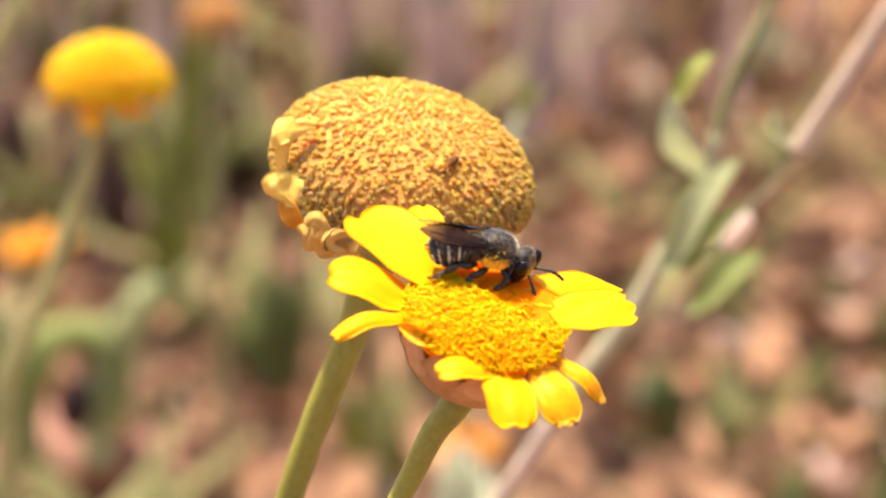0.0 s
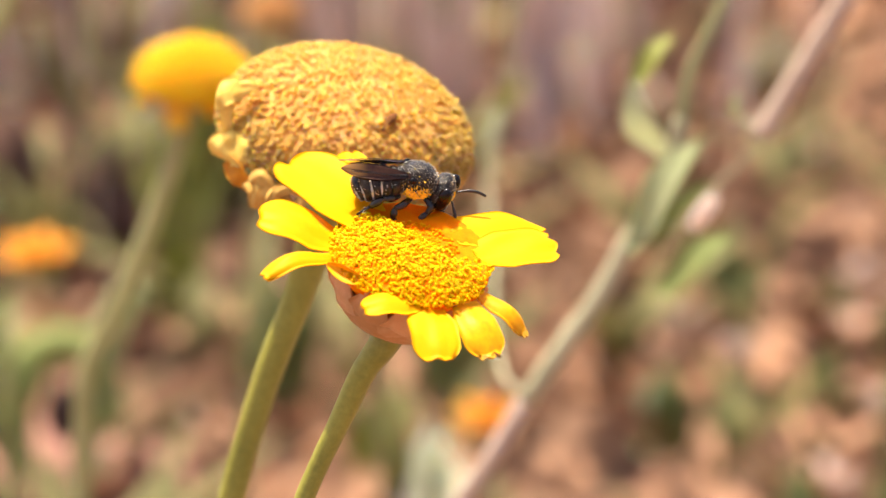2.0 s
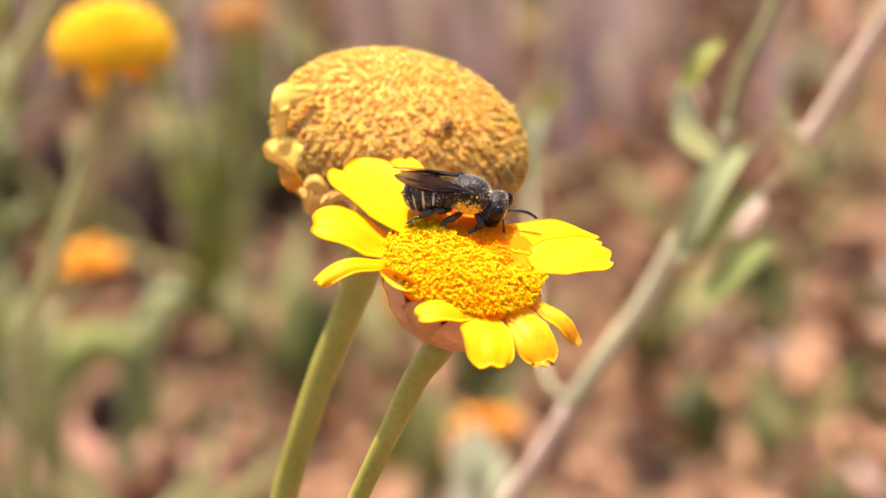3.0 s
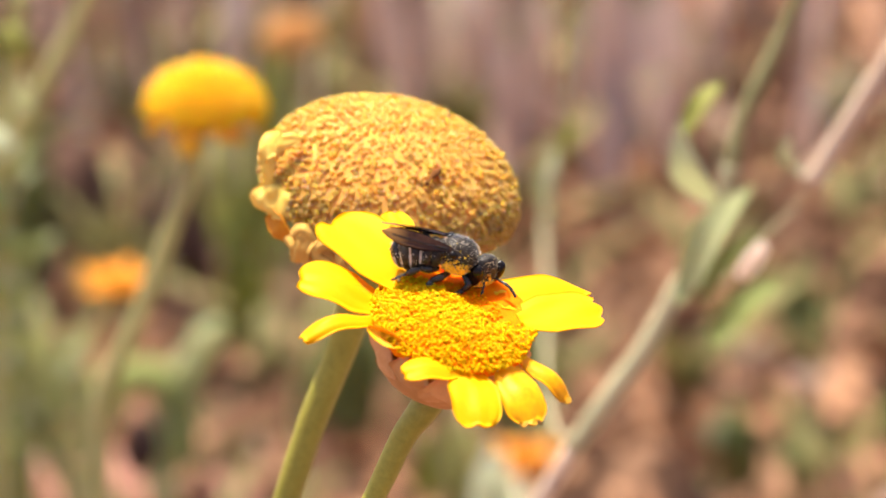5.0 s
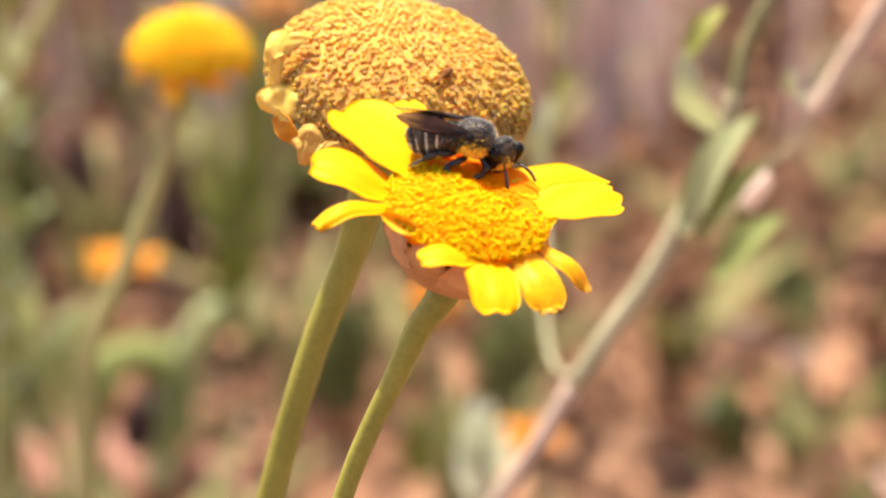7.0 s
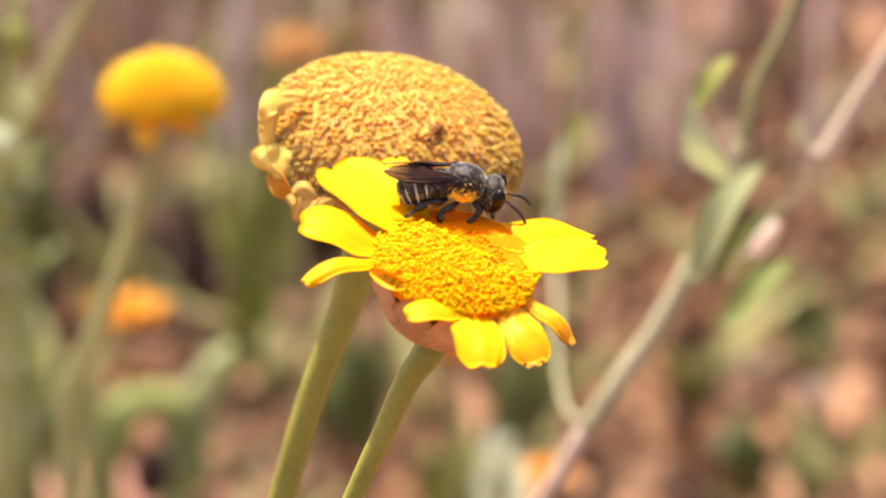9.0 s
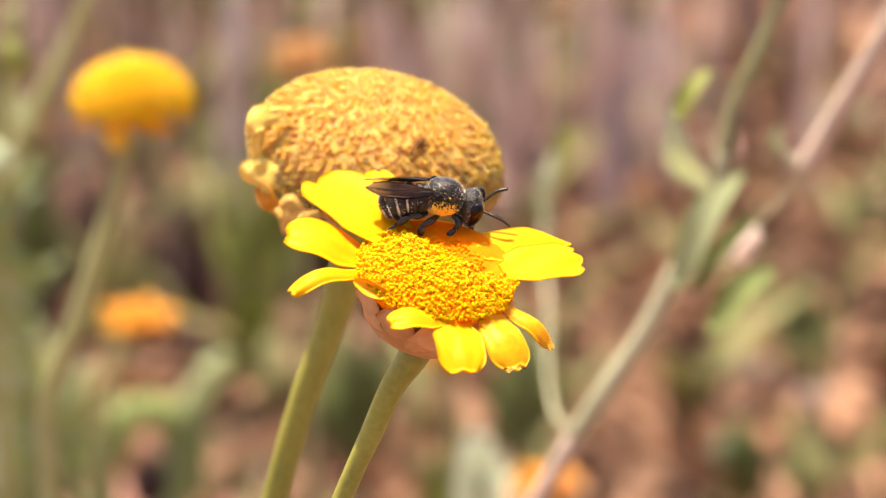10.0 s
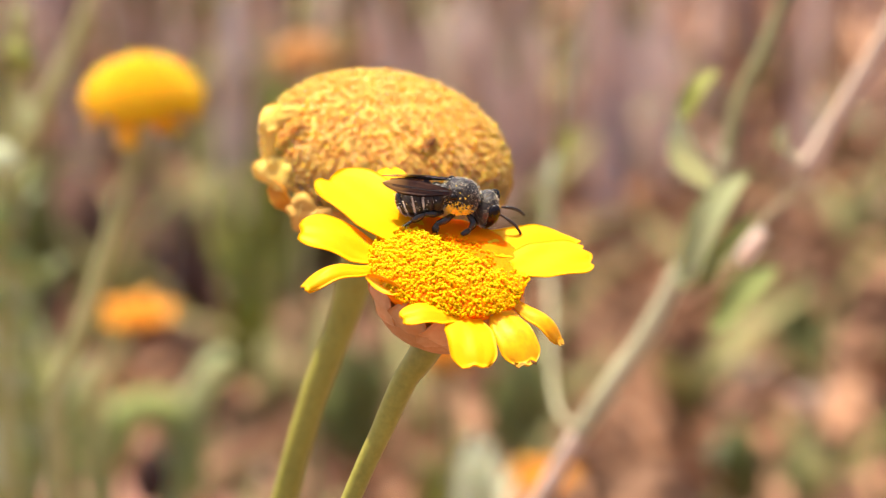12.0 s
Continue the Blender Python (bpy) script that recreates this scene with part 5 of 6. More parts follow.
# knobbly pale stems with small tufts of leaves
def tufted_stem(points, r, seed):
    rng = random.Random(seed)
    leaves = []
    line = smooth_line([Vector(p) for p in points], 5)
    for k, p in enumerate(line):
        if p.z < 0.1:
            continue
        for side in (-1, 1):
            size = rng.uniform(0.003, 0.0075)
            leaves.append((p, p + Vector((side * size * rng.uniform(0.3, 0.8), rng.uniform(-0.003, 0.002), size)), rng.uniform(0.0016, 0.0034), rng.choice((LEAF_SOFT, LEAF_MID, LEAF_PALE, LEAF_BRIGHT))))
    return slim_stem(points, r, STEM_DRY if seed % 2 else STEM_GREEN, "knobbly pale stem with small tufts of grey-green leaves", leaves)


tufted_stem(((-0.0690, 0.3, 0), (-0.0680, 0.3, 0.08), (-0.0669, 0.3, 0.1620), (-0.0666, 0.3, 0.1798), (-0.0656, 0.3, 0.1921), (-0.0637, 0.3, 0.2041), (-0.0625, 0.3, 0.2110)), 0.0010, 3)
tufted_stem(((-0.0800, 0.42, 0), (-0.0795, 0.42, 0.06), (-0.0790, 0.42, 0.1127), (-0.0772, 0.42, 0.1282), (-0.0786, 0.42, 0.1403), (-0.0771, 0.42, 0.1500), (-0.0730, 0.42, 0.1580)), 0.0011, 6)
tufted_stem(((-0.0690, 0.42, 0), (-0.0700, 0.42, 0.06), (-0.0707, 0.42, 0.1126), (-0.0733, 0.42, 0.1237), (-0.0707, 0.42, 0.1347)), 0.0011, 8)

# slim grey-green stems standing in the left of the field
for k, (x, y, h, lean) in enumerate(((-0.0852, 0.8, 0.0768, 0.0047), (-0.0957, 0.7, 0.0829, 0.0152), (-0.1122, 0.5, 0.1702, 0.0204), (-0.0756, 0.9, 0.0569, 0.0033), (-0.1272, 0.8, 0.1009, 0.0106), (-0.0535, 0.75, 0.0551, 0.0054), (0.0727, 1.0, 0.0484, -0.0019), (0.0929, 0.7, 0.0567, 0.0052))):
    slim_stem(((x, y, 0), (x + lean * 0.3, y, h * 0.35), (x + lean * 0.7, y, h * 0.7), (x + lean, y, h)), 0.0005 + 0.0001 * (k % 4), STEM_GREEN if k % 3 else STEM_DRY, "slim grey-green stem standing in the litter",
              (((x + lean * 0.5, y, h * 0.5), (x + lean * 0.5 + 0.012 * (-1) ** k, y - 0.01, h * 0.5 + 0.02), 0.006, LEAF), ((x + lean * 0.72, y, h * 0.72), (x + lean * 0.72 - 0.02 * (-1) ** k, y - 0.01, h * 0.72 + 0.035), 0.004, LEAF)))

# bleached dead blades standing in the field
for foot, tips in (
        ((-0.0715, 0.9000, 0.0289), ((-0.0723, 0.9000, 0.0808), (-0.0664, 0.9000, 0.0733), (-0.0683, 0.9000, 0.0953))),
        ((0.0148, 0.9000, 0.0275), ((0.0117, 0.9000, 0.0721), (0.0178, 0.9000, 0.0609))),
        ((0.0471, 0.9000, 0.0232), ((0.0455, 0.9000, 0.0752), (0.0517, 0.9000, 0.0659), (0.0543, 0.9000, 0.0548), (0.0499, 0.9000, 0.0915))),
        ((0.0229, 0.9500, 0.0119), ((0.0207, 0.9500, 0.0776), (0.0290, 0.9500, 0.0661))),
        ((0.0699, 0.9500, 0.0112), ((0.0641, 0.9500, 0.0750), (0.0734, 0.9500, 0.0577), (0.0604, 0.9500, 0.0637))),
        ((-0.0126, 0.9500, 0.0223), ((-0.0153, 0.9500, 0.0782), (-0.0062, 0.9500, 0.0686), (-0.0282, 0.9500, 0.0765))),
        ((-0.0840, 1.0800, 0.0), ((-0.0870, 1.0800, 0.0330), (-0.0815, 1.0800, 0.0360), (-0.0855, 1.0900, 0.0280), (-0.0790, 1.0900, 0.0250))),
        ((0.0545, 1.0200, 0.0), ((0.0530, 1.0200, 0.0340), (0.0560, 1.0200, 0.0300), (0.0590, 1.0300, 0.0230))),
        ((0.0160, 1.1000, 0.0), ((0.0150, 1.1000, 0.0260), (0.0190, 1.1000, 0.0230))),
        ((-0.1030, 1.1000, 0.0), ((-0.1060, 1.1000, 0.0260), (-0.0990, 1.1000, 0.0280), (-0.1100, 1.1000, 0.0220))),
        ((-0.0400, 1.1500, 0.0), ((-0.0430, 1.1500, 0.0230), (-0.0350, 1.1500, 0.0260))),
        ((0.0330, 0.9600, 0.0), ((0.0310, 0.9600, 0.0300), (0.0360, 0.9600, 0.0240))),
        ((-0.0250, 1.0500, 0.0), ((-0.0280, 1.0500, 0.0300), (-0.0210, 1.0500, 0.0260))),
        ((-0.1200, 1.0000, 0.0), ((-0.1230, 1.0000, 0.0320), (-0.1160, 1.0000, 0.0280), (-0.1190, 1.0100, 0.0220))),
        ((0.0800, 1.1000, 0.0), ((0.0770, 1.1000, 0.0280), (0.0840, 1.1000, 0.0240))),
        ((0.0400, 1.1600, 0.0), ((0.0370, 1.1600, 0.0280), (0.0440, 1.1600, 0.0240))),
        ((-0.1500, 1.0500, 0.0), ((-0.1530, 1.0500, 0.0330), (-0.1450, 1.0500, 0.0280))),
        ((0.0042, 0.9800, 0.0070), ((-0.0006, 0.9800, 0.0666), (0.0071, 0.9800, 0.0742), (0.0126, 0.9800, 0.0605)))):
    leafy_clump((foot[0], foot[1], max(0.0, min(foot[2], 0.02))), tips, "bleached dead grass blades standing upright", BLADE, 0.011, 0.05)

# a woolly grey-green shoot that nods in the wind
def woolly_shoot(foot, top):
    foot = Vector(foot)
    top = Vector(top) - foot
    pl = thing("leafy_shoot", "pale grey-green woolly shoot nodding in the wind", "plant", Matrix.Translation(foot))
    bm = bmesh.new()
    far_stem(bm, [Vector((0, 0, -0.01)), top * 0.4 + Vector((0.002, 0, 0)), top * 0.8, top], (0.0010, 0.0009, 0.0008))
    part("stem", bm, STEM_FAR, pl, "grey-green stem")
    for k, (dx, dz, s) in enumerate(((-1.2, 9.5, -3), (1.2, 8.0, -2), (-3.2, 5.5, -4), (3.4, 4.8, -5), (0.4, 7.0, -5), (4.6, 1.5, -7), (-3.8, 1.5, -8))):
        far_leaf(pl, top + mm(0, 0, s), top + mm(dx, -1.0 + 0.6 * (k % 3), dz), 0.0036, WOOLLY, 0.10, (-0.35, -0.6, 0.7))
    return pl


pale_tuft = woolly_shoot((0.0037, 0.3000, 0.0000), (0.0042, 0.3000, 0.1643))

# dark clumps added among the stems to stand in for the shaded gaps
for k, (top, w) in enumerate((((-0.1162, 0.8500, 0.0450), 0.013), ((-0.0847, 0.8200, 0.0485), 0.011), ((-0.1069, 0.9000, 0.0209), 0.010), ((-0.1224, 0.8000, 0.0519), 0.008), ((-0.0756, 0.7800, 0.0218), 0.008))):
    bm = bmesh.new()
    blob(bm, (0, 0, top[2] * 0.42), (w, w * 0.6, top[2] * 0.58), None, 18, 14, 0.35, 70)
    me = finish(bm)
    me.materials.append(GAP_BROWN)
    wood = new("gap_clump", me)
    wood.location = (top[0], top[1], 0)
    tagged(wood, "dark brown clump added for the shaded gaps among dry stems", "dead wood", "pieces of dead wood")



# ---- build the flowers and the bee ----
flower = fresh_flower()
head_flower = withered_flower()
bee, bee_head, bee_feelers = make_bee()


def on_flower(x, y, z, heading, pitch=0, roll=0):
    """A pose on the fresh flower's disc, in millimetres and degrees of the flower's own space."""
    return FLOWER_POSE @ pose(x * MM, y * MM, z * MM, roll, pitch, heading)


def sway(foot, top, dx, dz):
    """A plant bent over about its foot until its top has gone dx and dz millimetres."""
    turn = Matrix.Rotation(math.asin(dx * MM / top.z), 4, "Y")
    rest = top + mm(dx, 0, dz) - turn @ top
    return Matrix.Translation(foot + rest) @ turn


def motions():
    walk(bee, [
        (0, on_flower(-0.26, 3.28, 2.20, 13, 5)),
        (0.3, on_flower(-0.34, 3.07, 2.20, 12, 5)),
        (0.5, on_flower(-0.50, 3.34, 2.20, 4, 0)),
        (0.7, on_flower(-0.65, 4.27, 2.20, 11, 1)),
        (1, on_flower(-0.54, 3.95, 2.20, 15, 2)),
        (1.2, on_flower(-0.36, 3.21, 2.20, 10, 0)),
        (1.5, on_flower(-0.72, 4.72, 2.20, 14, -3)),
        (1.7, on_flower(-0.49, 4.65, 2.20, 22, 3)),
        (2, on_flower(-0.61, 4.26, 2.20, 17, 1)),
        (2.5, on_flower(-0.82, 4.39, 2.20, 22, 3)),
        (3, on_flower(-0.60, 3.50, 2.20, 13, 4)),
        (5, on_flower(-0.57, 3.03, 2.20, 10, 6)),
        (5.2, on_flower(-0.66, 2.70, 2.20, 15, 9)),
        (5.5, on_flower(-0.46, 3.42, 2.20, 12, 0)),
        (6, on_flower(-0.49, 3.38, 2.20, 13, 2)),
        (6.5, on_flower(-0.55, 3.35, 2.20, 11, 4)),
        (8.5, on_flower(-0.65, 4.03, 2.20, 13, 1)),
        (9, on_flower(-0.51, 4.55, 2.20, 13, -3)),
        (9.5, on_flower(-0.55, 4.32, 2.20, 13, -2)),
        (10, on_flower(-0.54, 4.28, 2.20, 14, -3)),
        (10.5, on_flower(-0.60, 4.43, 2.20, 16, -1)),
        (11, on_flower(-0.24, 4.24, 2.20, 11, 1)),
        (11.5, on_flower(-0.28, 4.22, 2.20, 10, -1)),
        (12, on_flower(-0.23, 4.11, 2.20, 10, -2)),
    ])
    walk(bee_head, [
        (0, HEAD_REST @ pose(0, 0, 0, 0, 10, -37)),
        (0.3, HEAD_REST @ pose(0, 0, 0, 0, 10, -38)),
        (0.5, HEAD_REST @ pose(0, 0, 0, 0, 10, -32)),
        (0.7, HEAD_REST @ pose(0, 0, 0, 0, 10, -33)),
        (1, HEAD_REST @ pose(0, 0, 0, 0, 10, -29)),
        (1.2, HEAD_REST @ pose(0, 0, 0, 0, 10, -23)),
        (1.5, HEAD_REST @ pose(0, 0, 0, 0, 10, -26)),
        (1.7, HEAD_REST @ pose(0, 0, 0, 0, 10, -34)),
        (2, HEAD_REST @ pose(0, 0, 0, 0, 10, -29)),
        (2.5, HEAD_REST @ pose(0, 0, 0, 0, 10, -36)),
        (3, HEAD_REST @ pose(0, 0, 0, 0, 10, -26)),
        (5, HEAD_REST @ pose(0, 0, 0, 0, 10, -58)),
        (5.2, HEAD_REST @ pose(0, 0, 0, 0, 10, -55)),
        (5.5, HEAD_REST @ pose(0, 0, 0, 0, 10, -34)),
        (6, HEAD_REST @ pose(0, 0, 0, 0, 10, -58)),
        (6.5, HEAD_REST @ pose(0, 0, 0, 0, 10, -58)),
        (8.5, HEAD_REST @ pose(0, 0, 0, 0, 10, -29)),
        (9, HEAD_REST @ pose(0, 0, 0, 0, 10, -9)),
        (9.5, HEAD_REST @ pose(0, 0, 0, 0, 10, -2)),
        (10, HEAD_REST @ pose(0, 0, 0, 0, 10, -12)),
        (10.5, HEAD_REST @ pose(0, 0, 0, 0, 10, -8)),
        (11, HEAD_REST @ pose(0, 0, 0, 0, 10, -28)),
        (11.5, HEAD_REST @ pose(0, 0, 0, 0, 10, -14)),
        (12, HEAD_REST @ pose(0, 0, 0, 0, 10, -3)),
    ])
    walk(bee_feelers[1], [
        (0, pose(0.6 * MM, 0.22 * MM, 0, 0, -17, 0)),
        (0.5, pose(0.6 * MM, 0.22 * MM, 0, 0, -37, 0)),
        (1, pose(0.6 * MM, 0.22 * MM, 0, 0, -37, 0)),
        (1.5, pose(0.6 * MM, 0.22 * MM, 0, 0, -37, 0)),
        (2, pose(0.6 * MM, 0.22 * MM, 0, 0, -22, 0)),
        (2.5, pose(0.6 * MM, 0.22 * MM, 0, 0, -2, 0)),
        (3, pose(0.6 * MM, 0.22 * MM, 0, 0, -17, 0)),
        (5, pose(0.6 * MM, 0.22 * MM, 0, 0, -12, 0)),
        (5.5, pose(0.6 * MM, 0.22 * MM, 0, 0, -34, 0)),
        (6, pose(0.6 * MM, 0.22 * MM, 0, 0, -20, 0)),
        (6.5, pose(0.6 * MM, 0.22 * MM, 0, 0, -7, 0)),
        (8.5, pose(0.6 * MM, 0.22 * MM, 0, 0, -7, 0)),
        (9, pose(0.6 * MM, 0.22 * MM, 0, 0, 13, 0)),
        (9.5, pose(0.6 * MM, 0.22 * MM, 0, 0, 8, 0)),
        (10, pose(0.6 * MM, 0.22 * MM, 0, 0, -52, 0)),
        (10.5, pose(0.6 * MM, 0.22 * MM, 0, 0, -40, 0)),
        (11, pose(0.6 * MM, 0.22 * MM, 0, 0, 13, 0)),
        (11.5, pose(0.6 * MM, 0.22 * MM, 0, 0, 0, 0)),
        (12, pose(0.6 * MM, 0.22 * MM, 0, 0, 6, 0)),
    ])
    walk(bee_feelers[0], [
        (0, pose(0.6 * MM, -0.22 * MM, 0, 0, 33, 0)),
        (0.5, pose(0.6 * MM, -0.22 * MM, 0, 0, 48, 0)),
        (1, pose(0.6 * MM, -0.22 * MM, 0, 0, 58, 0)),
        (1.5, pose(0.6 * MM, -0.22 * MM, 0, 0, 63, 0)),
        (2, pose(0.6 * MM, -0.22 * MM, 0, 0, 53, 0)),
        (2.5, pose(0.6 * MM, -0.22 * MM, 0, 0, 48, 0)),
        (3, pose(0.6 * MM, -0.22 * MM, 0, 0, 58, 0)),
        (5, pose(0.6 * MM, -0.22 * MM, 0, 0, 53, 0)),
        (5.5, pose(0.6 * MM, -0.22 * MM, 0, 0, 33, 0)),
        (6, pose(0.6 * MM, -0.22 * MM, 0, 0, 13, 0)),
        (6.5, pose(0.6 * MM, -0.22 * MM, 0, 0, 18, 0)),
        (8.5, pose(0.6 * MM, -0.22 * MM, 0, 0, 28, 0)),
        (9, pose(0.6 * MM, -0.22 * MM, 0, 0, 23, 0)),
        (9.5, pose(0.6 * MM, -0.22 * MM, 0, 0, 48, 0)),
        (10, pose(0.6 * MM, -0.22 * MM, 0, 0, 0, 0)),
        (10.5, pose(0.6 * MM, -0.22 * MM, 0, 0, 6, 0)),
        (11, pose(0.6 * MM, -0.22 * MM, 0, 0, 38, 0)),
        (11.5, pose(0.6 * MM, -0.22 * MM, 0, 0, 10, 0)),
        (12, pose(0.6 * MM, -0.22 * MM, 0, 0, 18, 0)),
    ])
    SWAYING_FLOWER, EDGE_FLOWER, BRANCHING, ORANGE_LOW, ORANGE_NEAR, ORANGE_TOP, PALE_TUFT, ARCH = (ob.matrix_basis.translation.copy() for ob in (swaying_flower, edge_flower, branching, orange_low, orange_near, orange_top, pale_tuft, arch))
    SWAYING_TOP, BRANCHING_TOP, ORANGE_LOW_TOP, ORANGE_NEAR_TOP, ORANGE_HIGH, PALE_TUFT_TOP, ARCH_TOP, EDGE_TOP = (Vector(p) for p in ((0.0100, 0, 0.2600), (0.0350, 0, 0.2560), (0.0124, 0, 0.1205), (0, 0, 0.0407), (0.0011, 0, 0.1406), (0.0005, 0, 0.1643), (0.0150, 0, 0.0750), (0.0040, 0, 0.2925)))
    walk(swaying_flower, [
        (0, sway(SWAYING_FLOWER, SWAYING_TOP, -0.77, -0.28)),
        (0.1, sway(SWAYING_FLOWER, SWAYING_TOP, 2.75, -3.27)),
        (0.2, sway(SWAYING_FLOWER, SWAYING_TOP, 3.07, -0.61)),
        (0.3, sway(SWAYING_FLOWER, SWAYING_TOP, 1.54, 0.56)),
        (0.4, sway(SWAYING_FLOWER, SWAYING_TOP, -2.36, 1.13)),
        (0.5, sway(SWAYING_FLOWER, SWAYING_TOP, -5.38, 2.15)),
        (0.6, sway(SWAYING_FLOWER, SWAYING_TOP, -2.30, 0.46)),
        (0.7, sway(SWAYING_FLOWER, SWAYING_TOP, 4.70, -1.74)),
        (0.8, sway(SWAYING_FLOWER, SWAYING_TOP, 7.36, -2.25)),
        (0.9, sway(SWAYING_FLOWER, SWAYING_TOP, 6.58, -1.48)),
        (1, sway(SWAYING_FLOWER, SWAYING_TOP, -2.73, 2.04)),
        (1.1, sway(SWAYING_FLOWER, SWAYING_TOP, -3.10, 1.75)),
        (1.2, sway(SWAYING_FLOWER, SWAYING_TOP, -1.75, 2.13)),
        (1.3, sway(SWAYING_FLOWER, SWAYING_TOP, 4.41, -1.16)),
        (1.4, sway(SWAYING_FLOWER, SWAYING_TOP, 7.43, -0.77)),
        (1.5, sway(SWAYING_FLOWER, SWAYING_TOP, 2.13, 0.31)),
        (1.6, sway(SWAYING_FLOWER, SWAYING_TOP, -9.92, 1.69)),
        (1.7, sway(SWAYING_FLOWER, SWAYING_TOP, -11.81, 0.95)),
        (1.8, sway(SWAYING_FLOWER, SWAYING_TOP, -2.68, 2.02)),
        (1.9, sway(SWAYING_FLOWER, SWAYING_TOP, 5.37, 0.41)),
        (2, sway(SWAYING_FLOWER, SWAYING_TOP, 10.65, -1.21)),
        (2.1, sway(SWAYING_FLOWER, SWAYING_TOP, 5.98, -1.16)),
        (2.2, sway(SWAYING_FLOWER, SWAYING_TOP, -4.58, 0.72)),
        (2.3, sway(SWAYING_FLOWER, SWAYING_TOP, -6.71, 0.88)),
        (2.4, sway(SWAYING_FLOWER, SWAYING_TOP, -1.57, 1.61)),
        (2.5, sway(SWAYING_FLOWER, SWAYING_TOP, 5.42, 0.07)),
        (2.6, sway(SWAYING_FLOWER, SWAYING_TOP, 5.90, -0.34)),
        (2.7, sway(SWAYING_FLOWER, SWAYING_TOP, 2.58, -0.57)),
        (2.8, sway(SWAYING_FLOWER, SWAYING_TOP, -5.77, 2.75)),
        (2.9, sway(SWAYING_FLOWER, SWAYING_TOP, -7.51, 3.37)),
        (3, sway(SWAYING_FLOWER, SWAYING_TOP, -2.21, 2.92)),
        (3.1, sway(SWAYING_FLOWER, SWAYING_TOP, 1.86, 1.13)),
        (3.2, sway(SWAYING_FLOWER, SWAYING_TOP, 4.22, -0.34)),
        (4.8, sway(SWAYING_FLOWER, SWAYING_TOP, -1.34, 0.46)),
        (4.9, sway(SWAYING_FLOWER, SWAYING_TOP, 1.64, 0.10)),
        (5, sway(SWAYING_FLOWER, SWAYING_TOP, 5.86, 0.47)),
        (5.1, sway(SWAYING_FLOWER, SWAYING_TOP, 6.34, -1.48)),
        (5.2, sway(SWAYING_FLOWER, SWAYING_TOP, 1.22, -2.53)),
        (5.3, sway(SWAYING_FLOWER, SWAYING_TOP, -2.20, -0.68)),
        (5.4, sway(SWAYING_FLOWER, SWAYING_TOP, -4.10, 1.73)),
        (5.5, sway(SWAYING_FLOWER, SWAYING_TOP, -4.14, 3.14)),
        (5.6, sway(SWAYING_FLOWER, SWAYING_TOP, 1.58, 0.43)),
        (5.7, sway(SWAYING_FLOWER, SWAYING_TOP, 4.59, -2.20)),
        (5.8, sway(SWAYING_FLOWER, SWAYING_TOP, 1.47, -0.83)),
        (5.9, sway(SWAYING_FLOWER, SWAYING_TOP, -0.99, -0.22)),
        (6, sway(SWAYING_FLOWER, SWAYING_TOP, -1.58, 1.36)),
        (6.1, sway(SWAYING_FLOWER, SWAYING_TOP, 0.25, -0.04)),
        (6.2, sway(SWAYING_FLOWER, SWAYING_TOP, 1.93, 0.13)),
        (6.3, sway(SWAYING_FLOWER, SWAYING_TOP, -0.06, -0.81)),
        (6.4, sway(SWAYING_FLOWER, SWAYING_TOP, -2.28, -0.98)),
        (6.5, sway(SWAYING_FLOWER, SWAYING_TOP, -2.56, 0.40)),
        (6.6, sway(SWAYING_FLOWER, SWAYING_TOP, 3.87, -1.70)),
        (6.7, sway(SWAYING_FLOWER, SWAYING_TOP, 5.14, -0.88)),
        (8.3, sway(SWAYING_FLOWER, SWAYING_TOP, 0.11, -0.08)),
        (8.4, sway(SWAYING_FLOWER, SWAYING_TOP, 1.79, -1.34)),
        (8.5, sway(SWAYING_FLOWER, SWAYING_TOP, 2.44, -0.25)),
        (8.6, sway(SWAYING_FLOWER, SWAYING_TOP, 0.97, 0.24)),
        (8.7, sway(SWAYING_FLOWER, SWAYING_TOP, -0.66, 0.63)),
        (8.8, sway(SWAYING_FLOWER, SWAYING_TOP, -1.29, 2.10)),
        (8.9, sway(SWAYING_FLOWER, SWAYING_TOP, -0.50, 1.44)),
        (9, sway(SWAYING_FLOWER, SWAYING_TOP, 1.32, 0.15)),
        (9.1, sway(SWAYING_FLOWER, SWAYING_TOP, 1.81, -0.29)),
        (9.2, sway(SWAYING_FLOWER, SWAYING_TOP, 0.39, -0.41)),
        (9.3, sway(SWAYING_FLOWER, SWAYING_TOP, -0.49, 0.33)),
        (9.4, sway(SWAYING_FLOWER, SWAYING_TOP, -1.98, 1.95)),
        (9.5, sway(SWAYING_FLOWER, SWAYING_TOP, -0.89, 2.10)),
        (9.6, sway(SWAYING_FLOWER, SWAYING_TOP, 1.47, 0.45)),
        (9.7, sway(SWAYING_FLOWER, SWAYING_TOP, 2.69, -0.01)),
        (9.8, sway(SWAYING_FLOWER, SWAYING_TOP, 1.41, -0.94)),
        (9.9, sway(SWAYING_FLOWER, SWAYING_TOP, -0.48, 0.11)),
        (10, sway(SWAYING_FLOWER, SWAYING_TOP, -1.12, 1.55)),
        (10.1, sway(SWAYING_FLOWER, SWAYING_TOP, -0.86, 1.65)),
        (10.2, sway(SWAYING_FLOWER, SWAYING_TOP, 1.50, 1.40)),
        (10.3, sway(SWAYING_FLOWER, SWAYING_TOP, 2.12, -0.05)),
        (10.4, sway(SWAYING_FLOWER, SWAYING_TOP, 1.51, -0.22)),
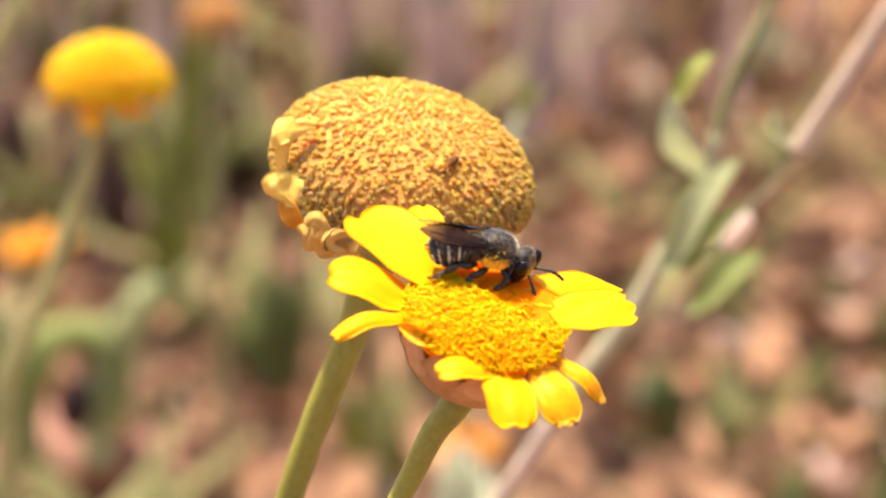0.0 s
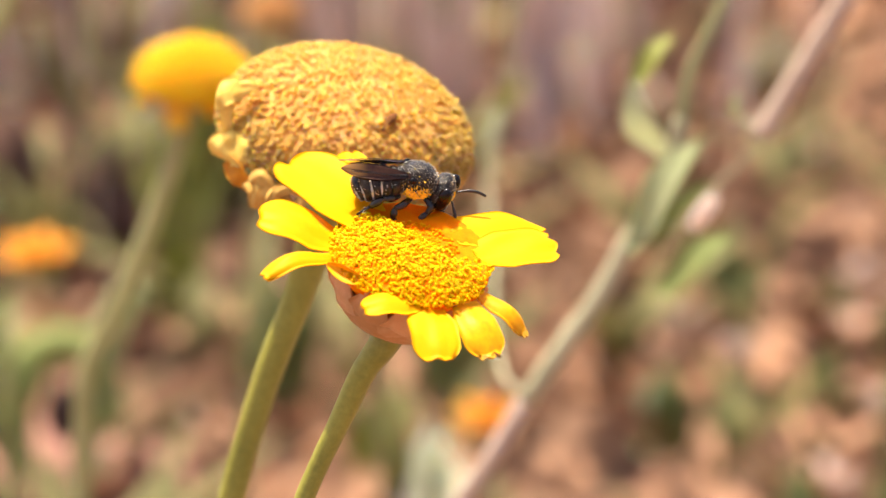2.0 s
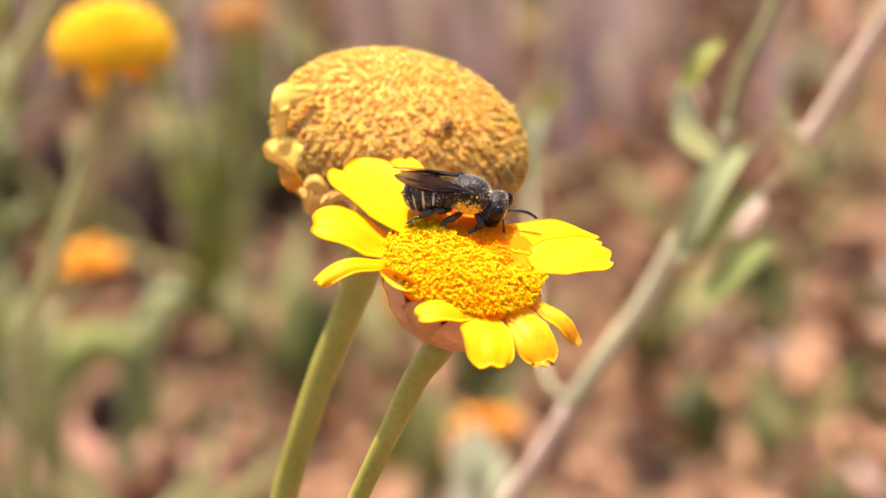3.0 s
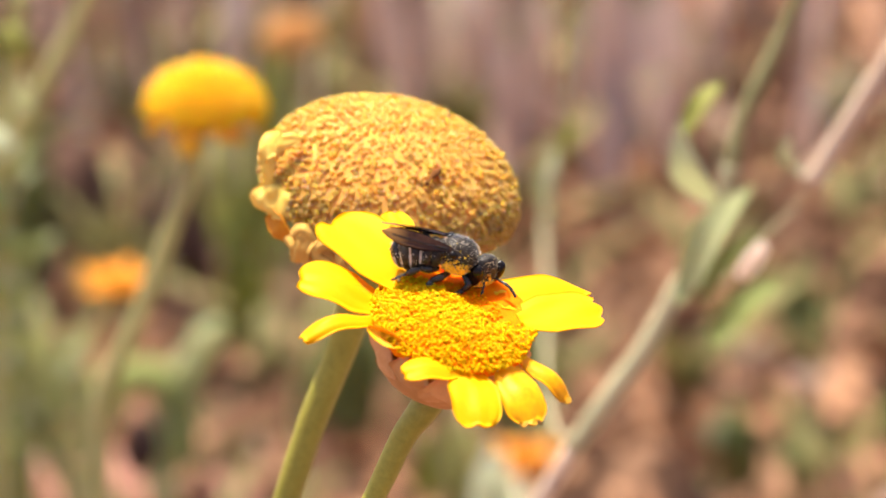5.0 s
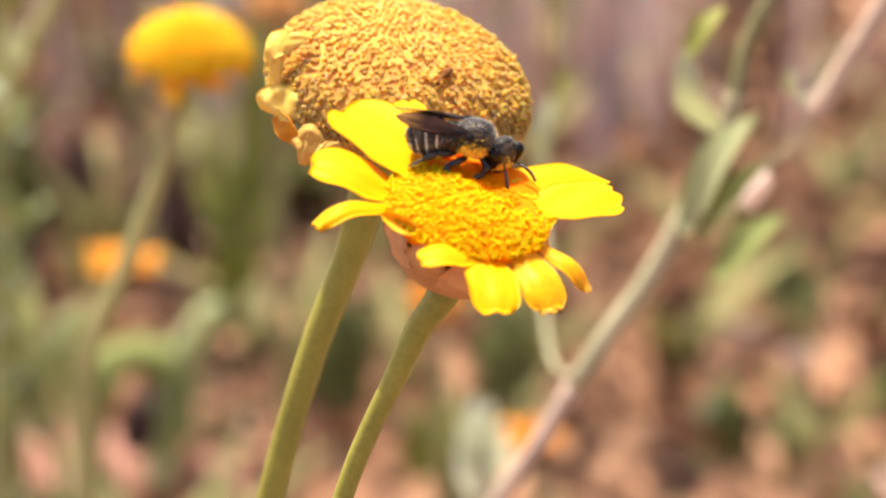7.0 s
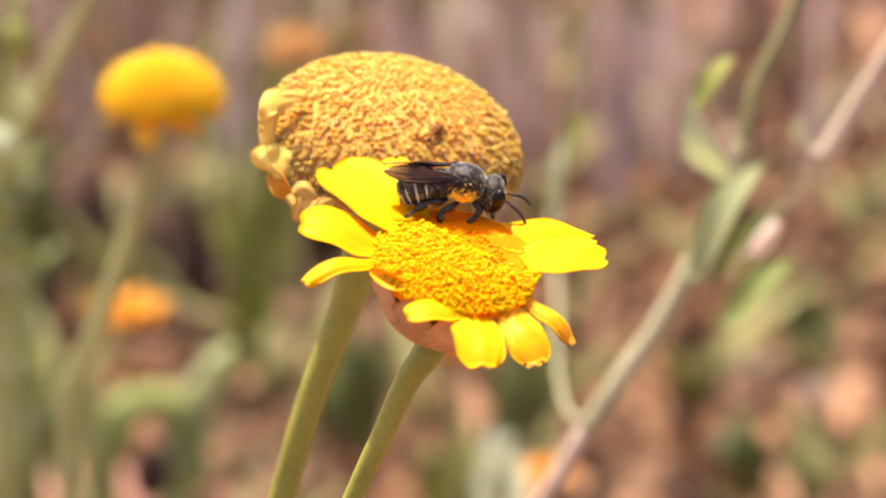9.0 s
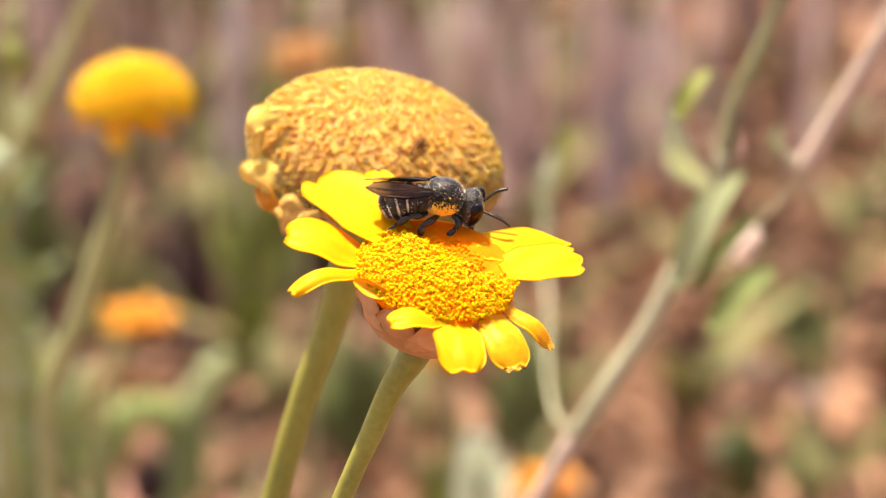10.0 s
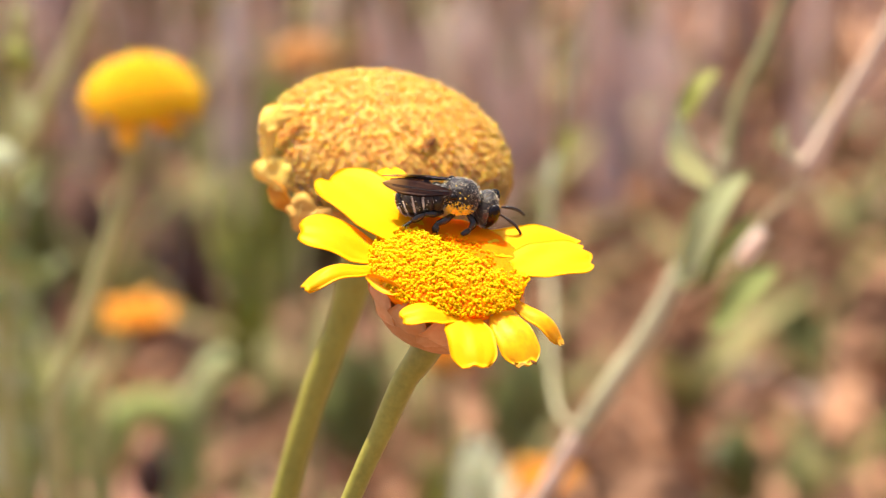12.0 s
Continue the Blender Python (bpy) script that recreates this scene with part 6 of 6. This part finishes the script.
        (10.5, sway(SWAYING_FLOWER, SWAYING_TOP, 0.00, 0.00)),
        (10.6, sway(SWAYING_FLOWER, SWAYING_TOP, -1.79, 0.95)),
        (10.7, sway(SWAYING_FLOWER, SWAYING_TOP, -1.74, 1.86)),
        (10.8, sway(SWAYING_FLOWER, SWAYING_TOP, -0.12, 1.07)),
        (10.9, sway(SWAYING_FLOWER, SWAYING_TOP, 1.31, 0.57)),
        (11, sway(SWAYING_FLOWER, SWAYING_TOP, 2.34, 0.12)),
        (11.1, sway(SWAYING_FLOWER, SWAYING_TOP, 0.67, 0.28)),
        (11.2, sway(SWAYING_FLOWER, SWAYING_TOP, -1.46, 1.13)),
        (11.3, sway(SWAYING_FLOWER, SWAYING_TOP, -1.85, 1.69)),
        (11.4, sway(SWAYING_FLOWER, SWAYING_TOP, -0.84, 1.46)),
        (11.5, sway(SWAYING_FLOWER, SWAYING_TOP, 0.80, 0.83)),
        (11.6, sway(SWAYING_FLOWER, SWAYING_TOP, 1.80, -0.30)),
        (11.7, sway(SWAYING_FLOWER, SWAYING_TOP, 1.50, -0.32)),
        (11.8, sway(SWAYING_FLOWER, SWAYING_TOP, -1.09, 0.82)),
        (11.9, sway(SWAYING_FLOWER, SWAYING_TOP, -1.75, 1.42)),
        (12, sway(SWAYING_FLOWER, SWAYING_TOP, -0.71, 1.71)),
    ])
    walk(edge_flower, [
        (0, sway(EDGE_FLOWER, EDGE_TOP, -4.68, 1.21)),
        (0.4, sway(EDGE_FLOWER, EDGE_TOP, -3.16, -1.89)),
        (0.5, sway(EDGE_FLOWER, EDGE_TOP, 1.60, 1.08)),
        (0.6, sway(EDGE_FLOWER, EDGE_TOP, -4.79, 0.98)),
        (0.7, sway(EDGE_FLOWER, EDGE_TOP, 4.10, 0.01)),
        (0.8, sway(EDGE_FLOWER, EDGE_TOP, -3.08, 0.57)),
        (1, sway(EDGE_FLOWER, EDGE_TOP, -0.44, -0.15)),
        (1.5, sway(EDGE_FLOWER, EDGE_TOP, -1.48, 0.28)),
        (1.6, sway(EDGE_FLOWER, EDGE_TOP, 3.03, 1.21)),
        (1.7, sway(EDGE_FLOWER, EDGE_TOP, -2.06, -0.16)),
        (2, sway(EDGE_FLOWER, EDGE_TOP, -1.19, 0.54)),
        (3, sway(EDGE_FLOWER, EDGE_TOP, -4.83, 0.65)),
        (5.3, sway(EDGE_FLOWER, EDGE_TOP, -5.49, -0.39)),
        (5.4, sway(EDGE_FLOWER, EDGE_TOP, -2.96, -2.14)),
        (5.5, sway(EDGE_FLOWER, EDGE_TOP, -5.24, -2.19)),
        (5.6, sway(EDGE_FLOWER, EDGE_TOP, -3.04, 2.60)),
        (5.7, sway(EDGE_FLOWER, EDGE_TOP, -8.39, 1.00)),
        (5.8, sway(EDGE_FLOWER, EDGE_TOP, -7.21, 2.15)),
        (6, sway(EDGE_FLOWER, EDGE_TOP, -5.66, -0.26)),
        (6.2, sway(EDGE_FLOWER, EDGE_TOP, -4.50, -1.94)),
        (6.5, sway(EDGE_FLOWER, EDGE_TOP, -4.39, 1.61)),
        (8.5, sway(EDGE_FLOWER, EDGE_TOP, 2.02, 0.15)),
        (9, sway(EDGE_FLOWER, EDGE_TOP, -3.60, 1.41)),
        (10, sway(EDGE_FLOWER, EDGE_TOP, -3.53, 3.55)),
        (11, sway(EDGE_FLOWER, EDGE_TOP, -5.11, 3.81)),
        (12, sway(EDGE_FLOWER, EDGE_TOP, -3.64, 0.81)),
    ])
    walk(orange_low, [
        (0, sway(ORANGE_LOW, ORANGE_LOW_TOP, -6.04, 1.27)),
        (1, sway(ORANGE_LOW, ORANGE_LOW_TOP, -3.74, 0.94)),
        (2, sway(ORANGE_LOW, ORANGE_LOW_TOP, -6.65, 3.31)),
        (3, sway(ORANGE_LOW, ORANGE_LOW_TOP, -3.74, 1.44)),
        (5, sway(ORANGE_LOW, ORANGE_LOW_TOP, -3.24, 3.11)),
        (5.5, sway(ORANGE_LOW, ORANGE_LOW_TOP, -3.92, 2.39)),
        (6, sway(ORANGE_LOW, ORANGE_LOW_TOP, -3.60, 0.28)),
        (6.5, sway(ORANGE_LOW, ORANGE_LOW_TOP, -1.98, 1.57)),
        (8.5, sway(ORANGE_LOW, ORANGE_LOW_TOP, 2.59, -0.88)),
        (9, sway(ORANGE_LOW, ORANGE_LOW_TOP, -2.15, -0.41)),
        (9.5, sway(ORANGE_LOW, ORANGE_LOW_TOP, -0.93, 1.44)),
        (10.5, sway(ORANGE_LOW, ORANGE_LOW_TOP, 0.35, -0.01)),
        (11, sway(ORANGE_LOW, ORANGE_LOW_TOP, -1.21, 0.81)),
        (11.5, sway(ORANGE_LOW, ORANGE_LOW_TOP, 0.42, 0.57)),
        (12, sway(ORANGE_LOW, ORANGE_LOW_TOP, -0.11, 1.84)),
    ])
    walk(orange_near, [
        (0, sway(ORANGE_NEAR, ORANGE_NEAR_TOP, -3.34, -4.22)),
        (2, sway(ORANGE_NEAR, ORANGE_NEAR_TOP, -0.17, 5.56)),
        (3, sway(ORANGE_NEAR, ORANGE_NEAR_TOP, -8.04, 4.27)),
        (5, sway(ORANGE_NEAR, ORANGE_NEAR_TOP, -6.80, 3.57)),
        (5.5, sway(ORANGE_NEAR, ORANGE_NEAR_TOP, -10.83, 6.78)),
        (6, sway(ORANGE_NEAR, ORANGE_NEAR_TOP, -10.26, 5.89)),
        (6.5, sway(ORANGE_NEAR, ORANGE_NEAR_TOP, -4.10, 4.30)),
        (8.5, sway(ORANGE_NEAR, ORANGE_NEAR_TOP, -4.34, 0.43)),
        (9, sway(ORANGE_NEAR, ORANGE_NEAR_TOP, -4.73, 2.11)),
        (10.5, sway(ORANGE_NEAR, ORANGE_NEAR_TOP, -2.68, 1.78)),
        (12, sway(ORANGE_NEAR, ORANGE_NEAR_TOP, -3.34, 3.92)),
    ])
    walk(orange_top, [
        (0, sway(ORANGE_TOP, ORANGE_HIGH, -5.30, -5.07)),
        (2, sway(ORANGE_TOP, ORANGE_HIGH, 7.88, -0.70)),
        (3, sway(ORANGE_TOP, ORANGE_HIGH, -7.82, -1.39)),
        (5, sway(ORANGE_TOP, ORANGE_HIGH, -3.34, 0.76)),
        (6, sway(ORANGE_TOP, ORANGE_HIGH, -4.58, 0.14)),
        (6.5, sway(ORANGE_TOP, ORANGE_HIGH, -5.02, 1.98)),
        (8.5, sway(ORANGE_TOP, ORANGE_HIGH, -3.14, -0.68)),
        (9.5, sway(ORANGE_TOP, ORANGE_HIGH, -1.94, 2.46)),
        (10.5, sway(ORANGE_TOP, ORANGE_HIGH, 0.68, 0.54)),
        (12, sway(ORANGE_TOP, ORANGE_HIGH, -0.01, 2.63)),
    ])
    walk(arch, [
        (0, sway(ARCH, ARCH_TOP, 0.65, 2.55)),
        (0.5, sway(ARCH, ARCH_TOP, -2.13, 1.85)),
        (1, sway(ARCH, ARCH_TOP, -0.03, 2.14)),
        (1.5, sway(ARCH, ARCH_TOP, -3.99, 2.57)),
        (2, sway(ARCH, ARCH_TOP, -3.51, 3.70)),
        (3, sway(ARCH, ARCH_TOP, -2.79, 3.81)),
        (5, sway(ARCH, ARCH_TOP, -0.51, 2.63)),
        (5.5, sway(ARCH, ARCH_TOP, -0.66, 0.76)),
        (6, sway(ARCH, ARCH_TOP, -2.84, 0.86)),
        (6.5, sway(ARCH, ARCH_TOP, 0.39, 2.17)),
        (8.5, sway(ARCH, ARCH_TOP, 1.86, -1.55)),
        (9.5, sway(ARCH, ARCH_TOP, -0.92, 1.45)),
        (10.5, sway(ARCH, ARCH_TOP, -0.02, -0.41)),
        (12, sway(ARCH, ARCH_TOP, -0.05, 1.58)),
    ])
    walk(pale_tuft, [
        (0, sway(PALE_TUFT, PALE_TUFT_TOP, 5.17, -6.46)),
        (1, sway(PALE_TUFT, PALE_TUFT_TOP, 5.61, -4.81)),
        (2, sway(PALE_TUFT, PALE_TUFT_TOP, 2.11, -5.22)),
        (3, sway(PALE_TUFT, PALE_TUFT_TOP, 3.12, -4.14)),
        (5, sway(PALE_TUFT, PALE_TUFT_TOP, 2.18, -2.65)),
        (5.5, sway(PALE_TUFT, PALE_TUFT_TOP, 6.71, -3.54)),
        (6, sway(PALE_TUFT, PALE_TUFT_TOP, 5.58, -3.38)),
        (6.5, sway(PALE_TUFT, PALE_TUFT_TOP, 0.74, -1.12)),
        (8.5, sway(PALE_TUFT, PALE_TUFT_TOP, 0.98, -1.31)),
        (9, sway(PALE_TUFT, PALE_TUFT_TOP, 1.89, 0.51)),
        (9.5, sway(PALE_TUFT, PALE_TUFT_TOP, 1.27, 1.14)),
        (10, sway(PALE_TUFT, PALE_TUFT_TOP, -0.37, 1.53)),
        (10.5, sway(PALE_TUFT, PALE_TUFT_TOP, 0.00, 0.00)),
        (11, sway(PALE_TUFT, PALE_TUFT_TOP, -0.74, 1.38)),
        (11.5, sway(PALE_TUFT, PALE_TUFT_TOP, -2.54, -0.95)),
        (12, sway(PALE_TUFT, PALE_TUFT_TOP, -0.49, 0.51)),
    ])
    def head(dx, dz):
        """The withered flower, bent about the foot of its stem."""
        foot = Vector((-0.03289, 0.0375, 0))
        return sway(foot, Vector((0.031, -0.008, 0.30)), dx, dz) @ Matrix.Translation(-foot) @ HEAD_POSE

    walk(head_flower, [
        (0, head(-0.15, 0.28)),
        (0.1, head(-0.14, -0.40)),
        (0.2, head(0.28, -0.10)),
        (0.3, head(-0.54, 0.53)),
        (0.4, head(-0.20, -0.34)),
        (0.5, head(0.03, 0.11)),
        (0.6, head(-0.45, -0.43)),
        (0.7, head(0.16, 0.24)),
        (0.9, head(0.12, -0.63)),
        (1, head(-0.22, 0.26)),
        (1.2, head(0.04, 0.21)),
        (1.3, head(0.19, -0.35)),
        (1.5, head(0.00, 0.02)),
        (1.7, head(0.71, -0.24)),
        (1.8, head(-0.29, 0.10)),
        (2, head(0.12, 0.04)),
        (2.5, head(0.07, -0.01)),
        (3, head(0.35, 0.03)),
        (3.2, head(0.30, -0.01)),
        (4.8, head(-0.11, -0.54)),
        (5, head(-0.06, 0.21)),
        (5.2, head(-0.36, -0.03)),
        (5.4, head(-0.53, -0.53)),
        (5.5, head(-0.40, 0.07)),
        (6, head(-0.09, 0.09)),
        (6.5, head(-0.12, 0.04)),
        (8.5, head(-0.07, 0.04)),
        (9, head(-0.04, -0.05)),
        (9.5, head(-0.05, -0.13)),
        (10, head(-0.05, -0.05)),
        (10.5, head(0.00, -0.10)),
        (11, head(-0.06, -0.07)),
        (11.5, head(-0.12, -0.13)),
        (12, head(-0.01, -0.10)),
    ])
    walk(branching, [
        (0, sway(BRANCHING, BRANCHING_TOP, 0.01, 0.80)),
        (0.5, sway(BRANCHING, BRANCHING_TOP, 0.16, 0.64)),
        (1, sway(BRANCHING, BRANCHING_TOP, 0.33, 0.52)),
        (1.5, sway(BRANCHING, BRANCHING_TOP, 1.00, 0.04)),
        (2, sway(BRANCHING, BRANCHING_TOP, 0.36, 0.07)),
        (2.5, sway(BRANCHING, BRANCHING_TOP, 0.53, -0.37)),
        (3, sway(BRANCHING, BRANCHING_TOP, 0.65, 0.15)),
        (5, sway(BRANCHING, BRANCHING_TOP, -0.59, 0.11)),
        (5.5, sway(BRANCHING, BRANCHING_TOP, 1.18, -0.04)),
        (6, sway(BRANCHING, BRANCHING_TOP, 0.16, 0.72)),
        (6.5, sway(BRANCHING, BRANCHING_TOP, -0.88, 0.69)),
        (8.5, sway(BRANCHING, BRANCHING_TOP, -0.19, -0.05)),
        (9, sway(BRANCHING, BRANCHING_TOP, 0.13, 0.15)),
        (9.5, sway(BRANCHING, BRANCHING_TOP, 0.23, -0.06)),
        (10, sway(BRANCHING, BRANCHING_TOP, -0.01, -0.12)),
        (10.5, sway(BRANCHING, BRANCHING_TOP, -0.00, 0.00)),
        (11, sway(BRANCHING, BRANCHING_TOP, 0.24, -0.02)),
        (11.5, sway(BRANCHING, BRANCHING_TOP, 0.35, -0.08)),
        (12, sway(BRANCHING, BRANCHING_TOP, 0.15, 0.02)),
    ])


motions()
